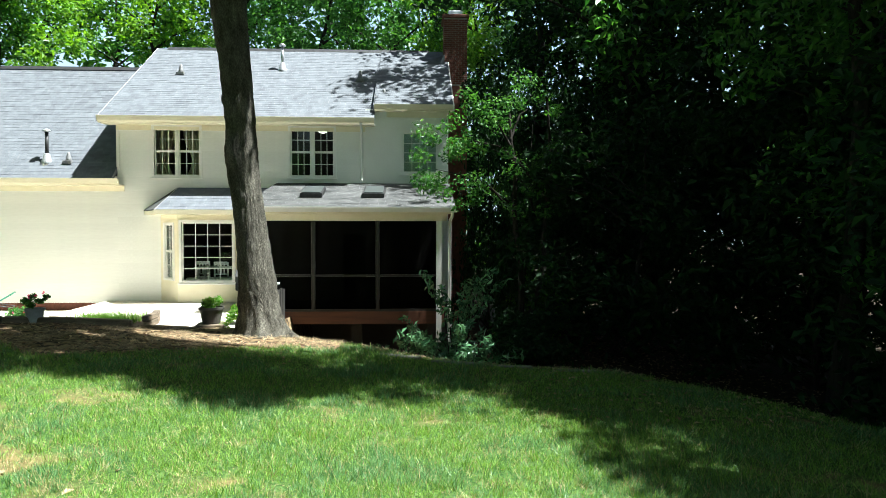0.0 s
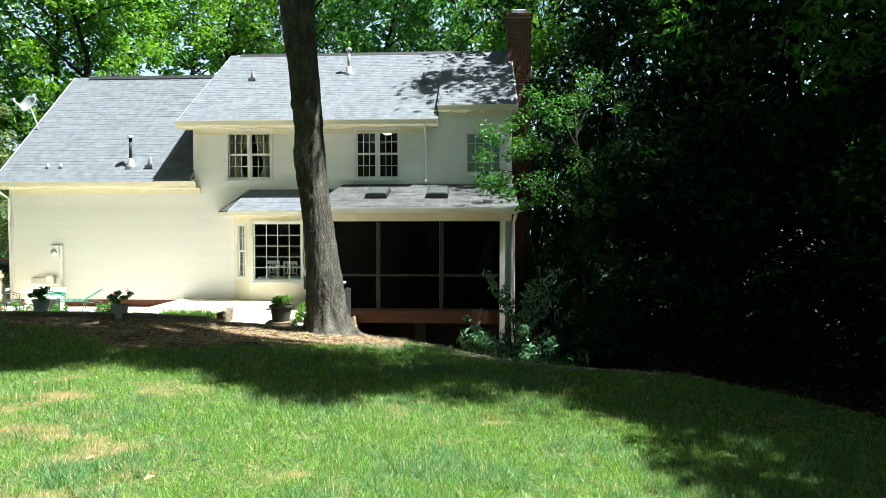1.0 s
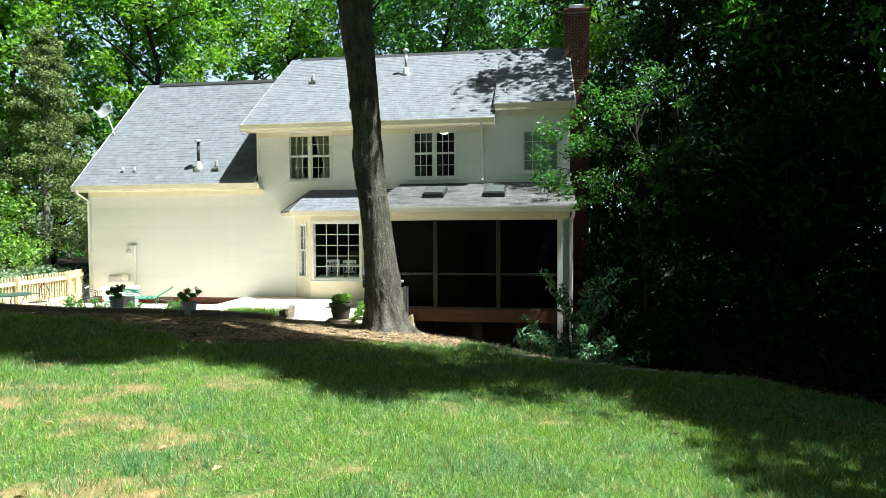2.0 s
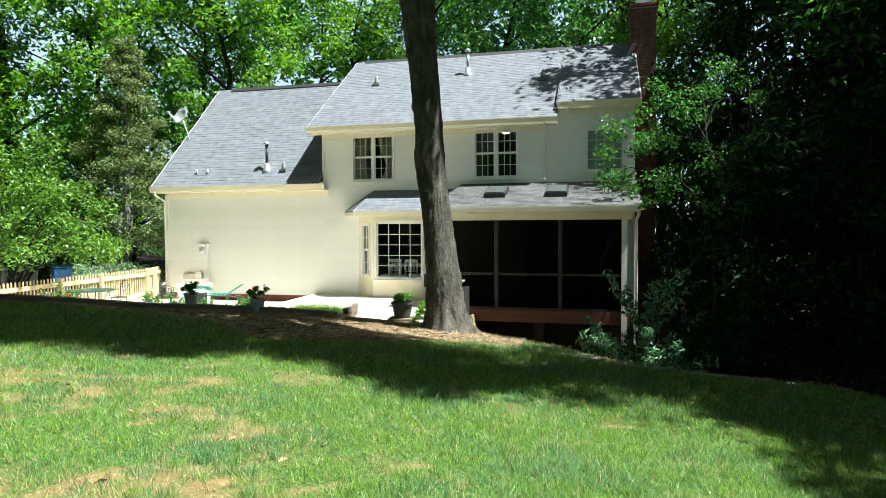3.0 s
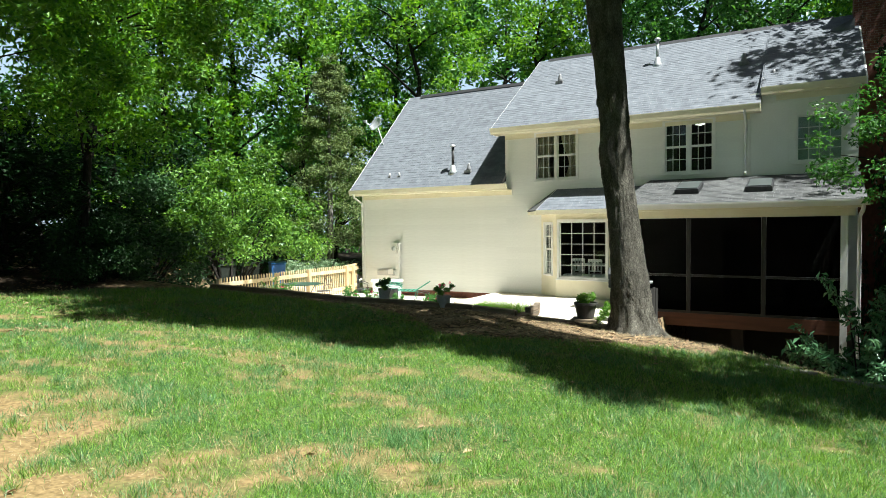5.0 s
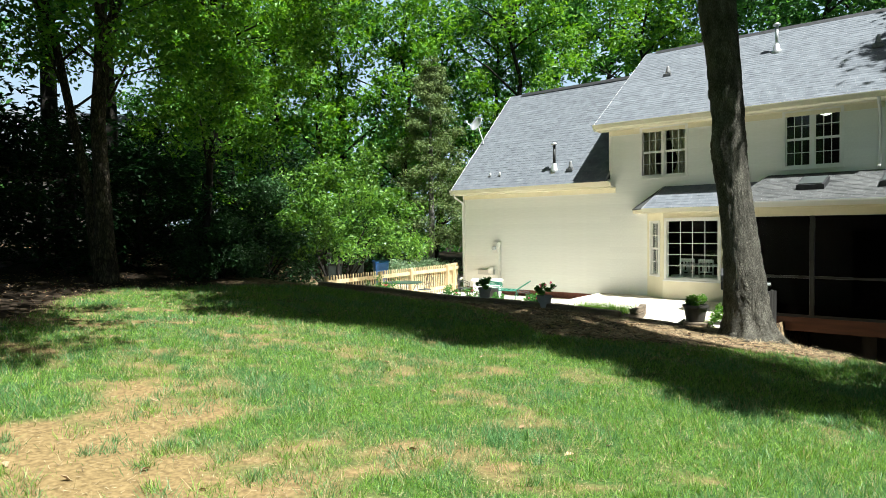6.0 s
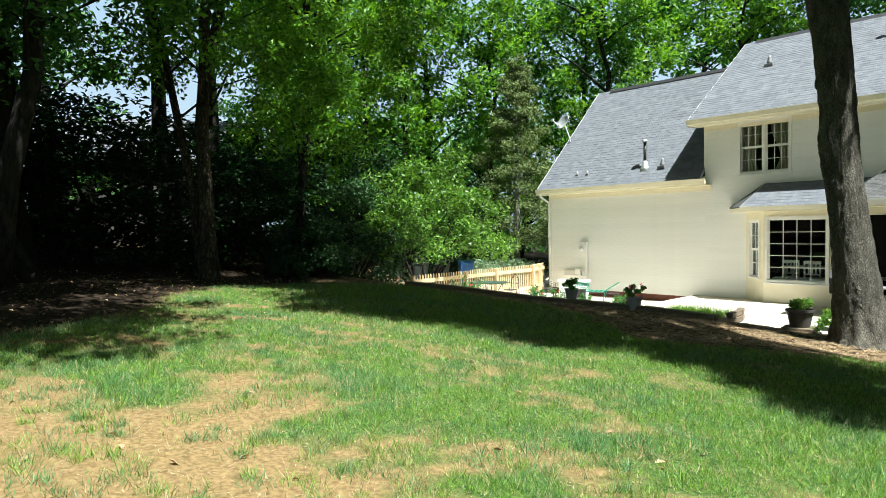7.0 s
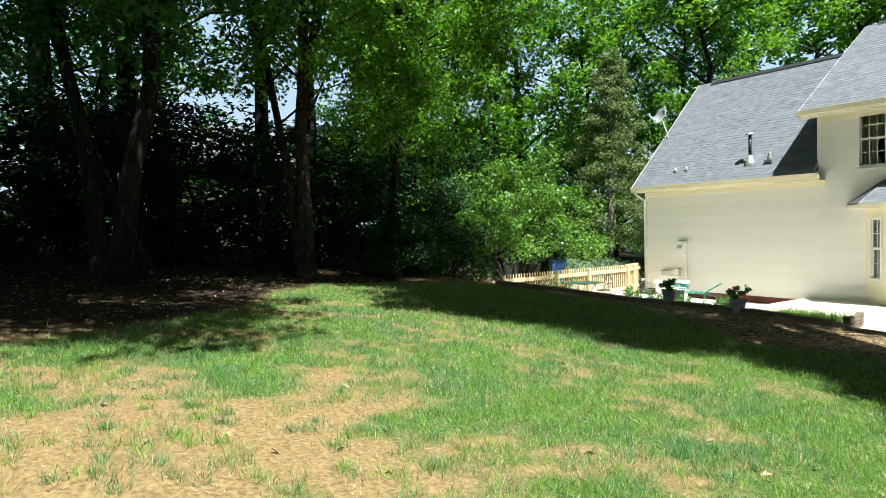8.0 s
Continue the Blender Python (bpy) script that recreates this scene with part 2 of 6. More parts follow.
def tube(points, radii, seg=10, wobble=0.0, rng=None):
    """Verts and faces of a tapered tube along points."""
    pts = np.array(points, float)
    rad = np.broadcast_to(np.array(radii, float), (len(pts),))
    V, F = [], []
    for i, p in enumerate(pts):
        d = pts[min(i + 1, len(pts) - 1)] - pts[max(i - 1, 0)]
        d = d / (np.linalg.norm(d) + 1e-9)
        a = np.cross(d, (0.3, 1, 0.1) if abs(d[1]) < 0.9 else (1, 0, 0))
        a /= np.linalg.norm(a)
        b = np.cross(d, a)
        th = np.arange(seg) * 2 * np.pi / seg
        r = rad[i] * (1 + (wobble * rng.normal(size=seg) if wobble else 0))
        V.append(p + np.outer(np.cos(th) * r, a) + np.outer(np.sin(th) * r, b))
    for i in range(len(pts) - 1):
        for j in range(seg):
            F.append((i * seg + j, i * seg + (j + 1) % seg, (i + 1) * seg + (j + 1) % seg, (i + 1) * seg + j))
    return np.vstack(V), np.array(F)


def tubes(items, seg=8):
    """Several tubes joined into one mesh: items are (points, radii)."""
    V, F, o = [], [], 0
    for p, r in items:
        v, f = tube(p, r, seg)
        V.append(v)
        F.append(f + o)
        o += len(v)
    return np_mesh("tubes", np.vstack(V), np.vstack(F))


def leaf_cloud(rng, centres, radii, per, size, up=0.35, fill=0.45, flat=0.8, slim=0.5):
    """Folded leaves scattered in clumps round the centres."""
    c = np.repeat(np.asarray(centres, float), per, 0)
    r = np.repeat(np.broadcast_to(np.asarray(radii, float), (len(centres),)), per)
    n = len(c)
    d = rng.normal(size=(n, 3))
    d /= np.linalg.norm(d, axis=1, keepdims=True)
    p = c + d * (r * rng.random(n) ** fill)[:, None] * np.array((1, 1, flat))
    nn = rng.normal(size=(n, 3)) + np.array((0, 0, up * 3)) + d * 0.5
    nn /= np.linalg.norm(nn, axis=1, keepdims=True)
    a = np.cross(nn, rng.normal(size=(n, 3)))
    a /= np.linalg.norm(a, axis=1, keepdims=True) + 1e-9
    b = np.cross(nn, a)
    L = (size * rng.uniform(0.6, 1.35, n))[:, None]
    W = L * slim
    V = np.stack((p - a * L / 2, p + b * W / 2 + nn * L * 0.12, p + a * L / 2 - nn * L * 0.1, p - b * W / 2 + nn * L * 0.12), 1).reshape(-1, 3)
    return V, np.arange(4 * n).reshape(-1, 4)


# ---- ground ----
EDGE_X = np.array((4.6, 4.9, 6.4, 7.9, 8.75, 10.1, 11.1, 12.0, 12.7, 13.1, 14.0))
EDGE_Y = np.array((-6.2, -6.55, -7.5, -8.9, -9.4, -9.6, -9.75, -10.8, -11.8, -12.9, -21.0))
BED_X = np.array((-20.0, -9.0, -5.7, -3.9, -2.1, -0.2, 1.0, 2.0, 2.3, 3.4, 4.5))
BED_Y = np.array((-8.8, -8.6, -8.4, -7.75, -7.35, -6.8, -6.45, -6.3, -5.6, -5.9, -5.3))


def smooth(a, b, v):
    t = np.clip((v - a) / (b - a), 0, 1)
    return t * t * (3 - 2 * t)


def ground_z(x, y):
    """The lawn falls gently to the house and to the woods; it drops behind the mulch rim, and is cut level for the terrace."""
    x, y = np.asarray(x, float), np.asarray(y, float)
    far = lambda u: 60 * np.tanh(u / 60)
    z = 0.53 - 0.0513 * far(x - 7.9) - 0.0524 * far(y + 19.7)
    z = z + 0.03 * np.sin(x * 0.9 + 1.0) * np.sin(y * 0.7) + 0.012 * np.sin(x * 2.3) * np.sin(y * 1.9 + 0.5)
    beyond = y - np.interp(x, EDGE_X, EDGE_Y)
    z = z - np.where(x > 4.6, smooth(0.0, 2.6, beyond) * smooth(4.5, 4.9, x) * (0.6 + 0.7 * smooth(10.5, 8.6, x)), 0)
    cut = (y > np.interp(x, BED_X, BED_Y)) & (x < 4.55) & (x > -20) & (y < 12)
    return np.where(cut, -0.42, z)

# ---- ground sheet ----
def axis(lo, hi, step, far):
    mid = np.arange(lo, hi + step / 2, step)
    out = np.geomspace(step, far, 34).cumsum()
    return np.concatenate((lo - out[::-1], mid, hi + out))


# worn spots (centre, radius, depth; below zero: a thick patch)
SPOTS = ((4.1, -15.1, 0.55, 0.39), (4.8, -14.5, 0.5, 0.34), (5.6, -14.5, 0.5, 0.29), (6.5, -14.0, 0.4, 0.34), (7.2, -12.7, 0.4, 0.34), (8.1, -13.3, 0.45, 0.29),
         (4.6, -16.5, 0.55, 0.34), (5.6, -15.9, 0.5, 0.29), (3.0, -19.1, 0.8, 0.5), (3.9, -19.0, 0.8, 0.5), (4.5, -17.9, 0.35, 0.4), (2.1, -16.9, 0.4, 0.35), (1.2, -18.6, 0.5, 0.4),
         (1.75, -19.5, 0.55, -0.6), (1.9, -17.9, 0.5, -0.6), (3.7, -17.25, 0.45, -0.5), (2.6, -16.2, 0.6, -0.3))


def lawn_cover(x, y):
    """0 bare clay to 1 thick grass."""
    w = lambda s, o: np.array([noise.noise(Vector((a * s + o, b * s - o, o))) for a, b in zip(x, y)])
    n = 0.45 * w(0.6, 3.1) + 0.5 * w(1.9, 7.7) + 0.5 * w(4.6, 1.3) + 0.3 * w(10.0, 5.3)
    bare = smooth(6.3, 4.4, x) * smooth(-15.6, -17.6, y) * smooth(0.3, 2.8, x) * 0.52 + smooth(6.5, 3.0, x) * smooth(-11.0, -13.5, y) * 0.29
    spots = np.zeros_like(x)
    for cx, cy, r, a in SPOTS:
        spots = spots + a * np.exp(-((x - cx) ** 2 + (y - cy) ** 2) / (r * r))
    return np.clip(1.02 - bare * 1.05 + n * 0.95 - 0.1 - spots, 0, 1)


def outside_lawn(x, y):
    """Past the mulch rim, the terrace or the woods' edge: 1."""
    rim = smooth(-0.15, 0.25, y - np.interp(x, EDGE_X, EDGE_Y)) * (x > 4.6)
    mulch_y = np.interp(x, (-9, -3, -1.1, 1.0, 2.4, 3.5, 4.8, 5.7, 6.5), (-9.3, -8.3, -8.1, -9.0, -10.4, -9.9, -8.7, -8.3, -8.5))
    bed = smooth(-0.2, 0.3, y - mulch_y) * (x <= 6.5)
    rim = np.where(x <= 6.5, np.maximum(rim, bed), rim)
    wood_x = np.interp(y, (-30, -20, -18.3, -16.5, -15, -13.5, -12, -9), (-0.5, -0.7, -1.3, -2.8, -5.0, -6.2, -6.6, -6.4))
    left = smooth(0.4, -0.5, x - wood_x)
    return np.clip(np.maximum(rim, left), 0, 1)


gx, gy = axis(-11, 15, 0.2, 60), axis(-22, 1, 0.2, 60)
X, Y = np.meshgrid(gx, gy)
Z = ground_z(X, Y)
nx, ny = len(gx), len(gy)
idx = np.arange(nx * ny).reshape(ny, nx)
quads = np.stack((idx[:-1, :-1], idx[:-1, 1:], idx[1:, 1:], idx[1:, :-1]), -1).reshape(-1, 4)
gme = np_mesh("ground", np.stack((X, Y, Z), -1).reshape(-1, 3), quads)
cover = lawn_cover(X.ravel(), Y.ravel())
off = outside_lawn(X.ravel(), Y.ravel())
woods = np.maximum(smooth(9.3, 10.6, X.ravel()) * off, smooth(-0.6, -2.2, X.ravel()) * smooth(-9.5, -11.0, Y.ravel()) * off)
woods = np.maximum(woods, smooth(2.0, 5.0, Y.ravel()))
zone = gme.attributes.new("zones", "FLOAT_COLOR", "POINT")
zone.data.foreach_set("color", np.stack((cover * (1 - off), off, woods, np.ones_like(off)), -1).astype(np.float32).ravel())


def ground_material():
    m = bpy.data.materials.new("yard_soil")
    m.use_nodes = True
    N, L = m.node_tree.nodes, m.node_tree.links
    b = N["Principled BSDF"]
    b.inputs["Roughness"].default_value = 0.95
    b.inputs["Specular IOR Level"].default_value = 0.1
    co = N.new("ShaderNodeTexCoord")

    def speckle(scale, c1, c2, lo=0.35, hi=0.65, detail=8):
        n = N.new("ShaderNodeTexNoise")
        n.inputs["Scale"].default_value, n.inputs["Detail"].default_value = scale, detail
        L.new(co.outputs["Object"], n.inputs[0])
        r = N.new("ShaderNodeValToRGB")
        r.color_ramp.elements[0].position, r.color_ramp.elements[1].position = lo, hi
        r.color_ramp.elements[0].color, r.color_ramp.elements[1].color = (*c1, 1), (*c2, 1)
        L.new(n.outputs[0], r.inputs[0])
        return r.outputs[0], n.outputs[0]

    def mix(f, a, c):
        x = N.new("ShaderNodeMix")
        x.data_type = "RGBA"
        L.new(f, x.inputs[0])
        L.new(a, x.inputs[6])
        L.new(c, x.inputs[7])
        return x.outputs[2]

    clay, h = speckle(26, (0.105, 0.072, 0.031), (0.24, 0.17, 0.08), 0.3, 0.7, 12)
    thatch, _ = speckle(30, (0.016, 0.042, 0.009), (0.08, 0.13, 0.032))
    mulch, h2 = speckle(9, (0.022, 0.015, 0.009), (0.23, 0.165, 0.092), 0.38, 0.64, 14)
    # brown leaf litter, its colour darkened further for shade under the trees
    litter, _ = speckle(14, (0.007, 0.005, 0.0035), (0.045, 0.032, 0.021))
    at = N.new("ShaderNodeAttribute")
    at.attribute_name = "zones"
    sp = N.new("ShaderNodeSeparateColor")
    L.new(at.outputs[0], sp.inputs[0])
    sh = N.new("ShaderNodeMapRange")
    sh.inputs[1].default_value, sh.inputs[2].default_value = 0.18, 0.6
    L.new(sp.outputs[0], sh.inputs[0])
    col = mix(sh.outputs[0], clay, thatch)
    col = mix(sp.outputs[1], col, mulch)
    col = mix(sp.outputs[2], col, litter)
    L.new(col, b.inputs["Base Color"])
    bu = N.new("ShaderNodeBump")
    bu.inputs["Strength"].default_value, bu.inputs["Distance"].default_value = 0.3, 0.006
    L.new(h2, bu.inputs["Height"])
    L.new(bu.outputs[0], b.inputs["Normal"])
    return m


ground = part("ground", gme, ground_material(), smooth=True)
tagged(ground, "sloping back yard of patchy lawn, bare clay and mulch", "ground", kind="structure")

def terrace_z(y):
    return -0.17 - 0.02 * (min(y, 0.5) + 6.5)


# terrace slab
slab = part("pavement", prism(((-1.45, 0.2), (4.4, 0.2), (4.4, -5.6), (3.6, -6.3), (2.2, -6.2), (1.95, -4.9), (0.6, -4.2), (-1.3, -3.35)), "z", -0.5, -0.02), CONCRETE)
tagged(slab, "pale sunlit concrete patio slab behind the house", "patio", kind="structure")
bm = prism(((-13.0, -8.8), (-9.0, -8.75), (-5.7, -8.5), (-2.1, -7.4), (-0.2, -6.9), (0.9, -6.5), (0.9, -4.5), (-1.46, -3.3), (-1.46, 0.0), (-7.0, 0.0), (-7.0, 6.0), (-13.0, 6.0)), "z", -0.6, -0.17)
for v in bm.verts:
    if v.co.z > -0.4:
        v.co.z = terrace_z(v.co.y)
low = part("pavement", bm, CONCRETE)
tagged(low, "lower pale concrete terrace beside the picket fence", "patio", kind="structure")

# ---- house ----
house = thing("house", "two-storey cream house with lap siding and grey shingle roofs", "house")
BOARD = bmesh.new()
prism(((0.0, 0.0), (-0.015, 0.0), (-0.006, 0.2), (0.0, 0.2)), "x", -0.5, 0.5, BOARD)
bmesh.ops.recalc_face_normals(BOARD, faces=BOARD.faces)
board_me = bpy.data.meshes.new("siding_board")
BOARD.to_mesh(board_me)
BOARD.free()
board_me.materials.append(SIDING)


def cut(span, holes):
    out = [span]
    for h0, h1 in holes:
        nxt = []
        for a, b in out:
            if h1 <= a or h0 >= b:
                nxt.append((a, b))
            else:
                nxt += [(a, h0)] if h0 > a else []
                nxt += [(h1, b)] if h1 < b else []
        out = nxt
    return out


def sided_wall(name, x0, x1, z0, z1, y, openings=(), thick=0.14, label=""):
    """A backing with true openings and lap boards on its outer face (towards -y)."""
    xs = sorted({x0, x1, *(v for o in openings for v in o[:2])})
    zs = sorted({z0, z1, *(v for o in openings for v in o[2:])})
    bm = bmesh.new()
    for a, b in zip(xs, xs[1:]):
        for c, d in zip(zs, zs[1:]):
            if not any(o[0] <= a and b <= o[1] and o[2] <= c and d <= o[3] for o in openings):
                box(a, b, y, y + thick, c, d, bm=bm)
    wall = part(name, weld(bm), SIDING, house, label)
    z = z0
    while z < z1 - 0.02:
        for a, b in cut((x0, x1), [(o[0], o[1]) for o in openings if o[2] < z + 0.19 and o[3] > z + 0.01]):
            s = new("siding_board", board_me)
            s.parent = wall
            s.location = ((a + b) / 2, y, z)
            s.scale = (b - a, 1, min(1, (z1 - z) / 0.2))
        z += 0.2
    return wall


WL, WR, WS = (0.0, 1.35, 3.78, 5.25), (4.08, 5.39, 3.78, 5.25), (7.5, 8.55, 3.92, 5.13)
BAY = (0.35, 3.1, 0.3, 2.6)
DOOR = (5.6, 7.3, 0.0, 2.1)
sided_wall("wall", -7.15, -1.1, -0.08, 3.75, 0.0, label="cream lap siding of the low wing")
sided_wall("wall", -1.1, 6.35, -0.08, 5.55, 0.0, (WL, WR, BAY, DOOR), label="cream lap siding of the tall block")
sided_wall("wall", 6.35, 8.9, -0.08, 5.85, 0.03, (WS,), label="shaded lap siding of the end bay")
# side and back walls, foundations, inner floors
part("wall", prism(((0.14, -0.5), (8.0, -0.5), (8.0, 3.6), (3.9, 7.85), (0.14, 3.9)), "x", -7.15, -7.0), SIDING, house)
part("wall", prism(((0.0, 3.0), (8.2, 3.0), (8.2, 5.5), (4.1, 8.6), (0.0, 5.6)), "x", -1.1, -0.96), SIDING, house)
part("wall", prism(((0.18, -2.2), (8.2, -2.2), (8.2, 5.5), (4.1, 8.6), (0.18, 5.95)), "x", 8.76, 8.9), SIDING, house)
part("wall", box(-7.0, 8.76, 8.0, 8.14, -0.5, 5.5), SIDING, house)
part("foundation", box(-7.13, -1.47, 0.0, 0.12, -0.6, -0.08), BRICK, house, "low red brick foundation")
part("foundation", box(-1.46, 3.55, 0.02, 0.12, -0.6, -0.08), BRICK, house)
# dark stretch stands for the shade below the porch floor
part("foundation", box(3.55, 8.88, 0.02, 0.12, -2.4, -0.08), DARKROOM, house, "foundation under the porch, coloured dark for its shade")
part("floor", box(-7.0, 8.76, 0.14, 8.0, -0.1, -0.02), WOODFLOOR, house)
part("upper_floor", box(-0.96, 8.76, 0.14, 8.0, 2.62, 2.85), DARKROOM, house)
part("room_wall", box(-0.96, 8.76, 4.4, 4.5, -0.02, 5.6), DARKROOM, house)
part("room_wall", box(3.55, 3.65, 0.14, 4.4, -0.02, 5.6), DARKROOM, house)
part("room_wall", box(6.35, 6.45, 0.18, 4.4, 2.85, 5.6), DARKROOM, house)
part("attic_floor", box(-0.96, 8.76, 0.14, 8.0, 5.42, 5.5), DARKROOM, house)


# roofs
def shingled(name, p0, u, v, length, height, parent, rng, cut0=0.0, label="", tab_mat=SHINGLE):
    """A roof slope: deck and thick tabs, p0 at the eave's left end, u along it, v up the slope."""
    p0, u, v = np.array(p0, float), np.array(u, float), np.array(v, float)
    n = np.cross(u, v)
    n = n / np.linalg.norm(n)
    c = [p0, p0 + u * length, p0 + u * length + v * height, p0 + u * cut0 + v * height]
    V = np.array([q + n * 0.0 for q in c] + [q - n * 0.1 for q in c])
    deck = np_mesh(name, V, [(0, 1, 2, 3), (7, 6, 5, 4), (0, 4, 5, 1), (1, 5, 6, 2), (2, 6, 7, 3), (3, 7, 4, 0)])
    roof = part(name, deck, ROOFDECK, parent, label)
    V, row, step = [], 0, 0.145
    while row * step < height - 0.02:
        a = row * step
        b = min(a + step + 0.03, height)
        s = -rng.uniform(0, 0.3)
        while s < length:
            w = rng.choice((0.16, 0.22, 0.3))
            s0, s1 = max(s, cut0 * b / height), min(s + w - 0.006, length)
            if s1 - s0 > 0.02:
                t = rng.uniform(0.003, 0.008)
                lo = a + rng.uniform(-0.004, 0.004)
                V += [p0 + u * s0 + v * lo + n * t, p0 + u * s1 + v * lo + n * t, p0 + u * s1 + v * b + n * 0.0008, p0 + u * s0 + v * b + n * 0.0008,
                      p0 + u * s0 + v * lo, p0 + u * s1 + v * lo]
            s += w
        row += 1
    V = np.array(V)
    k = np.arange(len(V) // 6)[:, None] * 6
    F = np.concatenate((k + (0, 1, 2, 3), k + (4, 5, 1, 0)))
    tabs = part("shingle", np_mesh("shingle", V, F), tab_mat, roof)
    tagged(tabs, kind="stuff")
    return roof


rng = np.random.default_rng(4)
S1 = np.array((0, 4.5, 3.25)) / math.hypot(4.5, 3.25)
H1 = math.hypot(4.5, 3.25)
shingled("roof", (-1.48, -0.4, 5.5), (1, 0, 0), S1, 8.12, H1, house, rng, label="grey asphalt shingle slope of the tall block")
yS = -0.14
vs = np.array((0, 4.1 - yS, 8.76 - 5.96))
shingled("roof", (6.64, yS, 5.96), (1, 0, 0), vs / np.linalg.norm(vs), 2.4, float(np.linalg.norm(vs)), house, rng, label="shingle slope over the end bay")
part("roof_cheek", prism(((-0.12, 5.72), (-0.12, 5.95), (4.0, 8.66), (4.0, 8.62)), "x", 6.6, 6.635), SHINGLE, house)
part("roof_back", prism(((4.1, 8.75), (8.7, 5.42), (8.7, 5.3), (4.1, 8.63)), "x", -1.48, 9.04), SHINGLE, house)
H2 = math.hypot(4.3, 4.3)
shingled("roof", (-7.5, -0.4, 3.65), (1, 0, 0), np.array((0, 4.3, 4.3)) / H2, 6.4, H2, house, rng, label="steep grey shingle slope of the low wing")
part("roof_back", prism(((3.9, 7.95), (8.5, 3.4), (8.5, 3.28), (3.9, 7.83)), "x", -7.5, -1.1), SHINGLE, house)
for a, b, y, z in ((-1.1, 8.4, 4.1, 8.75), (-6.9, -1.12, 3.9, 7.95)):
    part("ridge_vent", prism(((y - 0.15, z - 0.1), (y, z + 0.012), (y + 0.15, z - 0.1), (y, z + 0.045)), "x", a, b), DARKMETAL, house, "dark ridge vent")
# fascias, soffits, gutters
for a, b, y, z in ((-1.48, 6.64, -0.4, 5.5), (6.64, 9.04, yS, 5.96), (-7.5, -0.9, -0.4, 3.65)):
    part("fascia", box(a, b, y - 0.0, y + 0.03, z - 0.2, z - 0.02), CREAM, house)
    part("soffit", box(a + 0.02, b, y + 0.03, 0.04, z - 0.2, z - 0.17), CREAM, house)
    part("gutter", prism(((y - 0.005, z - 0.14), (y - 0.07, z - 0.14), (y - 0.11, z - 0.03), (y - 0.11, z), (y - 0.095, z), (y - 0.095, z - 0.03), (y - 0.06, z - 0.12), (y - 0.005, z - 0.12)), "x", a, b), CREAM, house)
    part("frieze_board", box(max(a + 0.36, -7.15), min(b, 6.35) if y < -0.2 else 8.88, -0.035 if y < -0.2 else -0.005, -0.002 if y < -0.2 else 0.028, z - 0.36, z - 0.2), CREAM, house)
part("rake_board", prism(((-0.4, 5.3), (4.1, 8.55), (4.1, 8.74), (-0.4, 5.49)), "x", -1.5, -1.46), TRIM, house)
part("rake_board", prism(((-0.4, 3.45), (3.9, 7.75), (3.9, 7.94), (-0.4, 3.64)), "x", -7.53, -7.49), TRIM, house)
part("rake_board", prism(((yS, 5.76), (4.1, 8.55), (4.1, 8.74), (yS, 5.95)), "x", 9.04, 9.08), TRIM, house)
part("corner_board", box(-7.2, -7.08, -0.03, 0.1, -0.1, 3.45), TRIM, house)
part("corner_board", box(-1.12, -1.03, -0.03, 0.0, 3.9, 5.2), TRIM, house)
part("corner_board", box(6.25, 6.37, -0.03, 0.14, 3.6, 5.2), TRIM, house)
part("downspout", tubes([(((-7.3, -0.46, 3.5), (-7.3, -0.42, 3.38), (-7.16, -0.08, 3.15), (-7.16, -0.06, -0.1), (-7.16, -0.2, -0.2)), 0.042)], 8), TRIM, house, "white metal downspout", True)
part("downspout", tubes([(((6.25, -0.45, 5.36), (6.25, -0.42, 5.28), (6.25, -0.08, 5.1), (6.25, -0.06, 3.72), (6.25, -0.2, 3.62)), 0.042)], 8), TRIM, house, "white metal downspout", True)


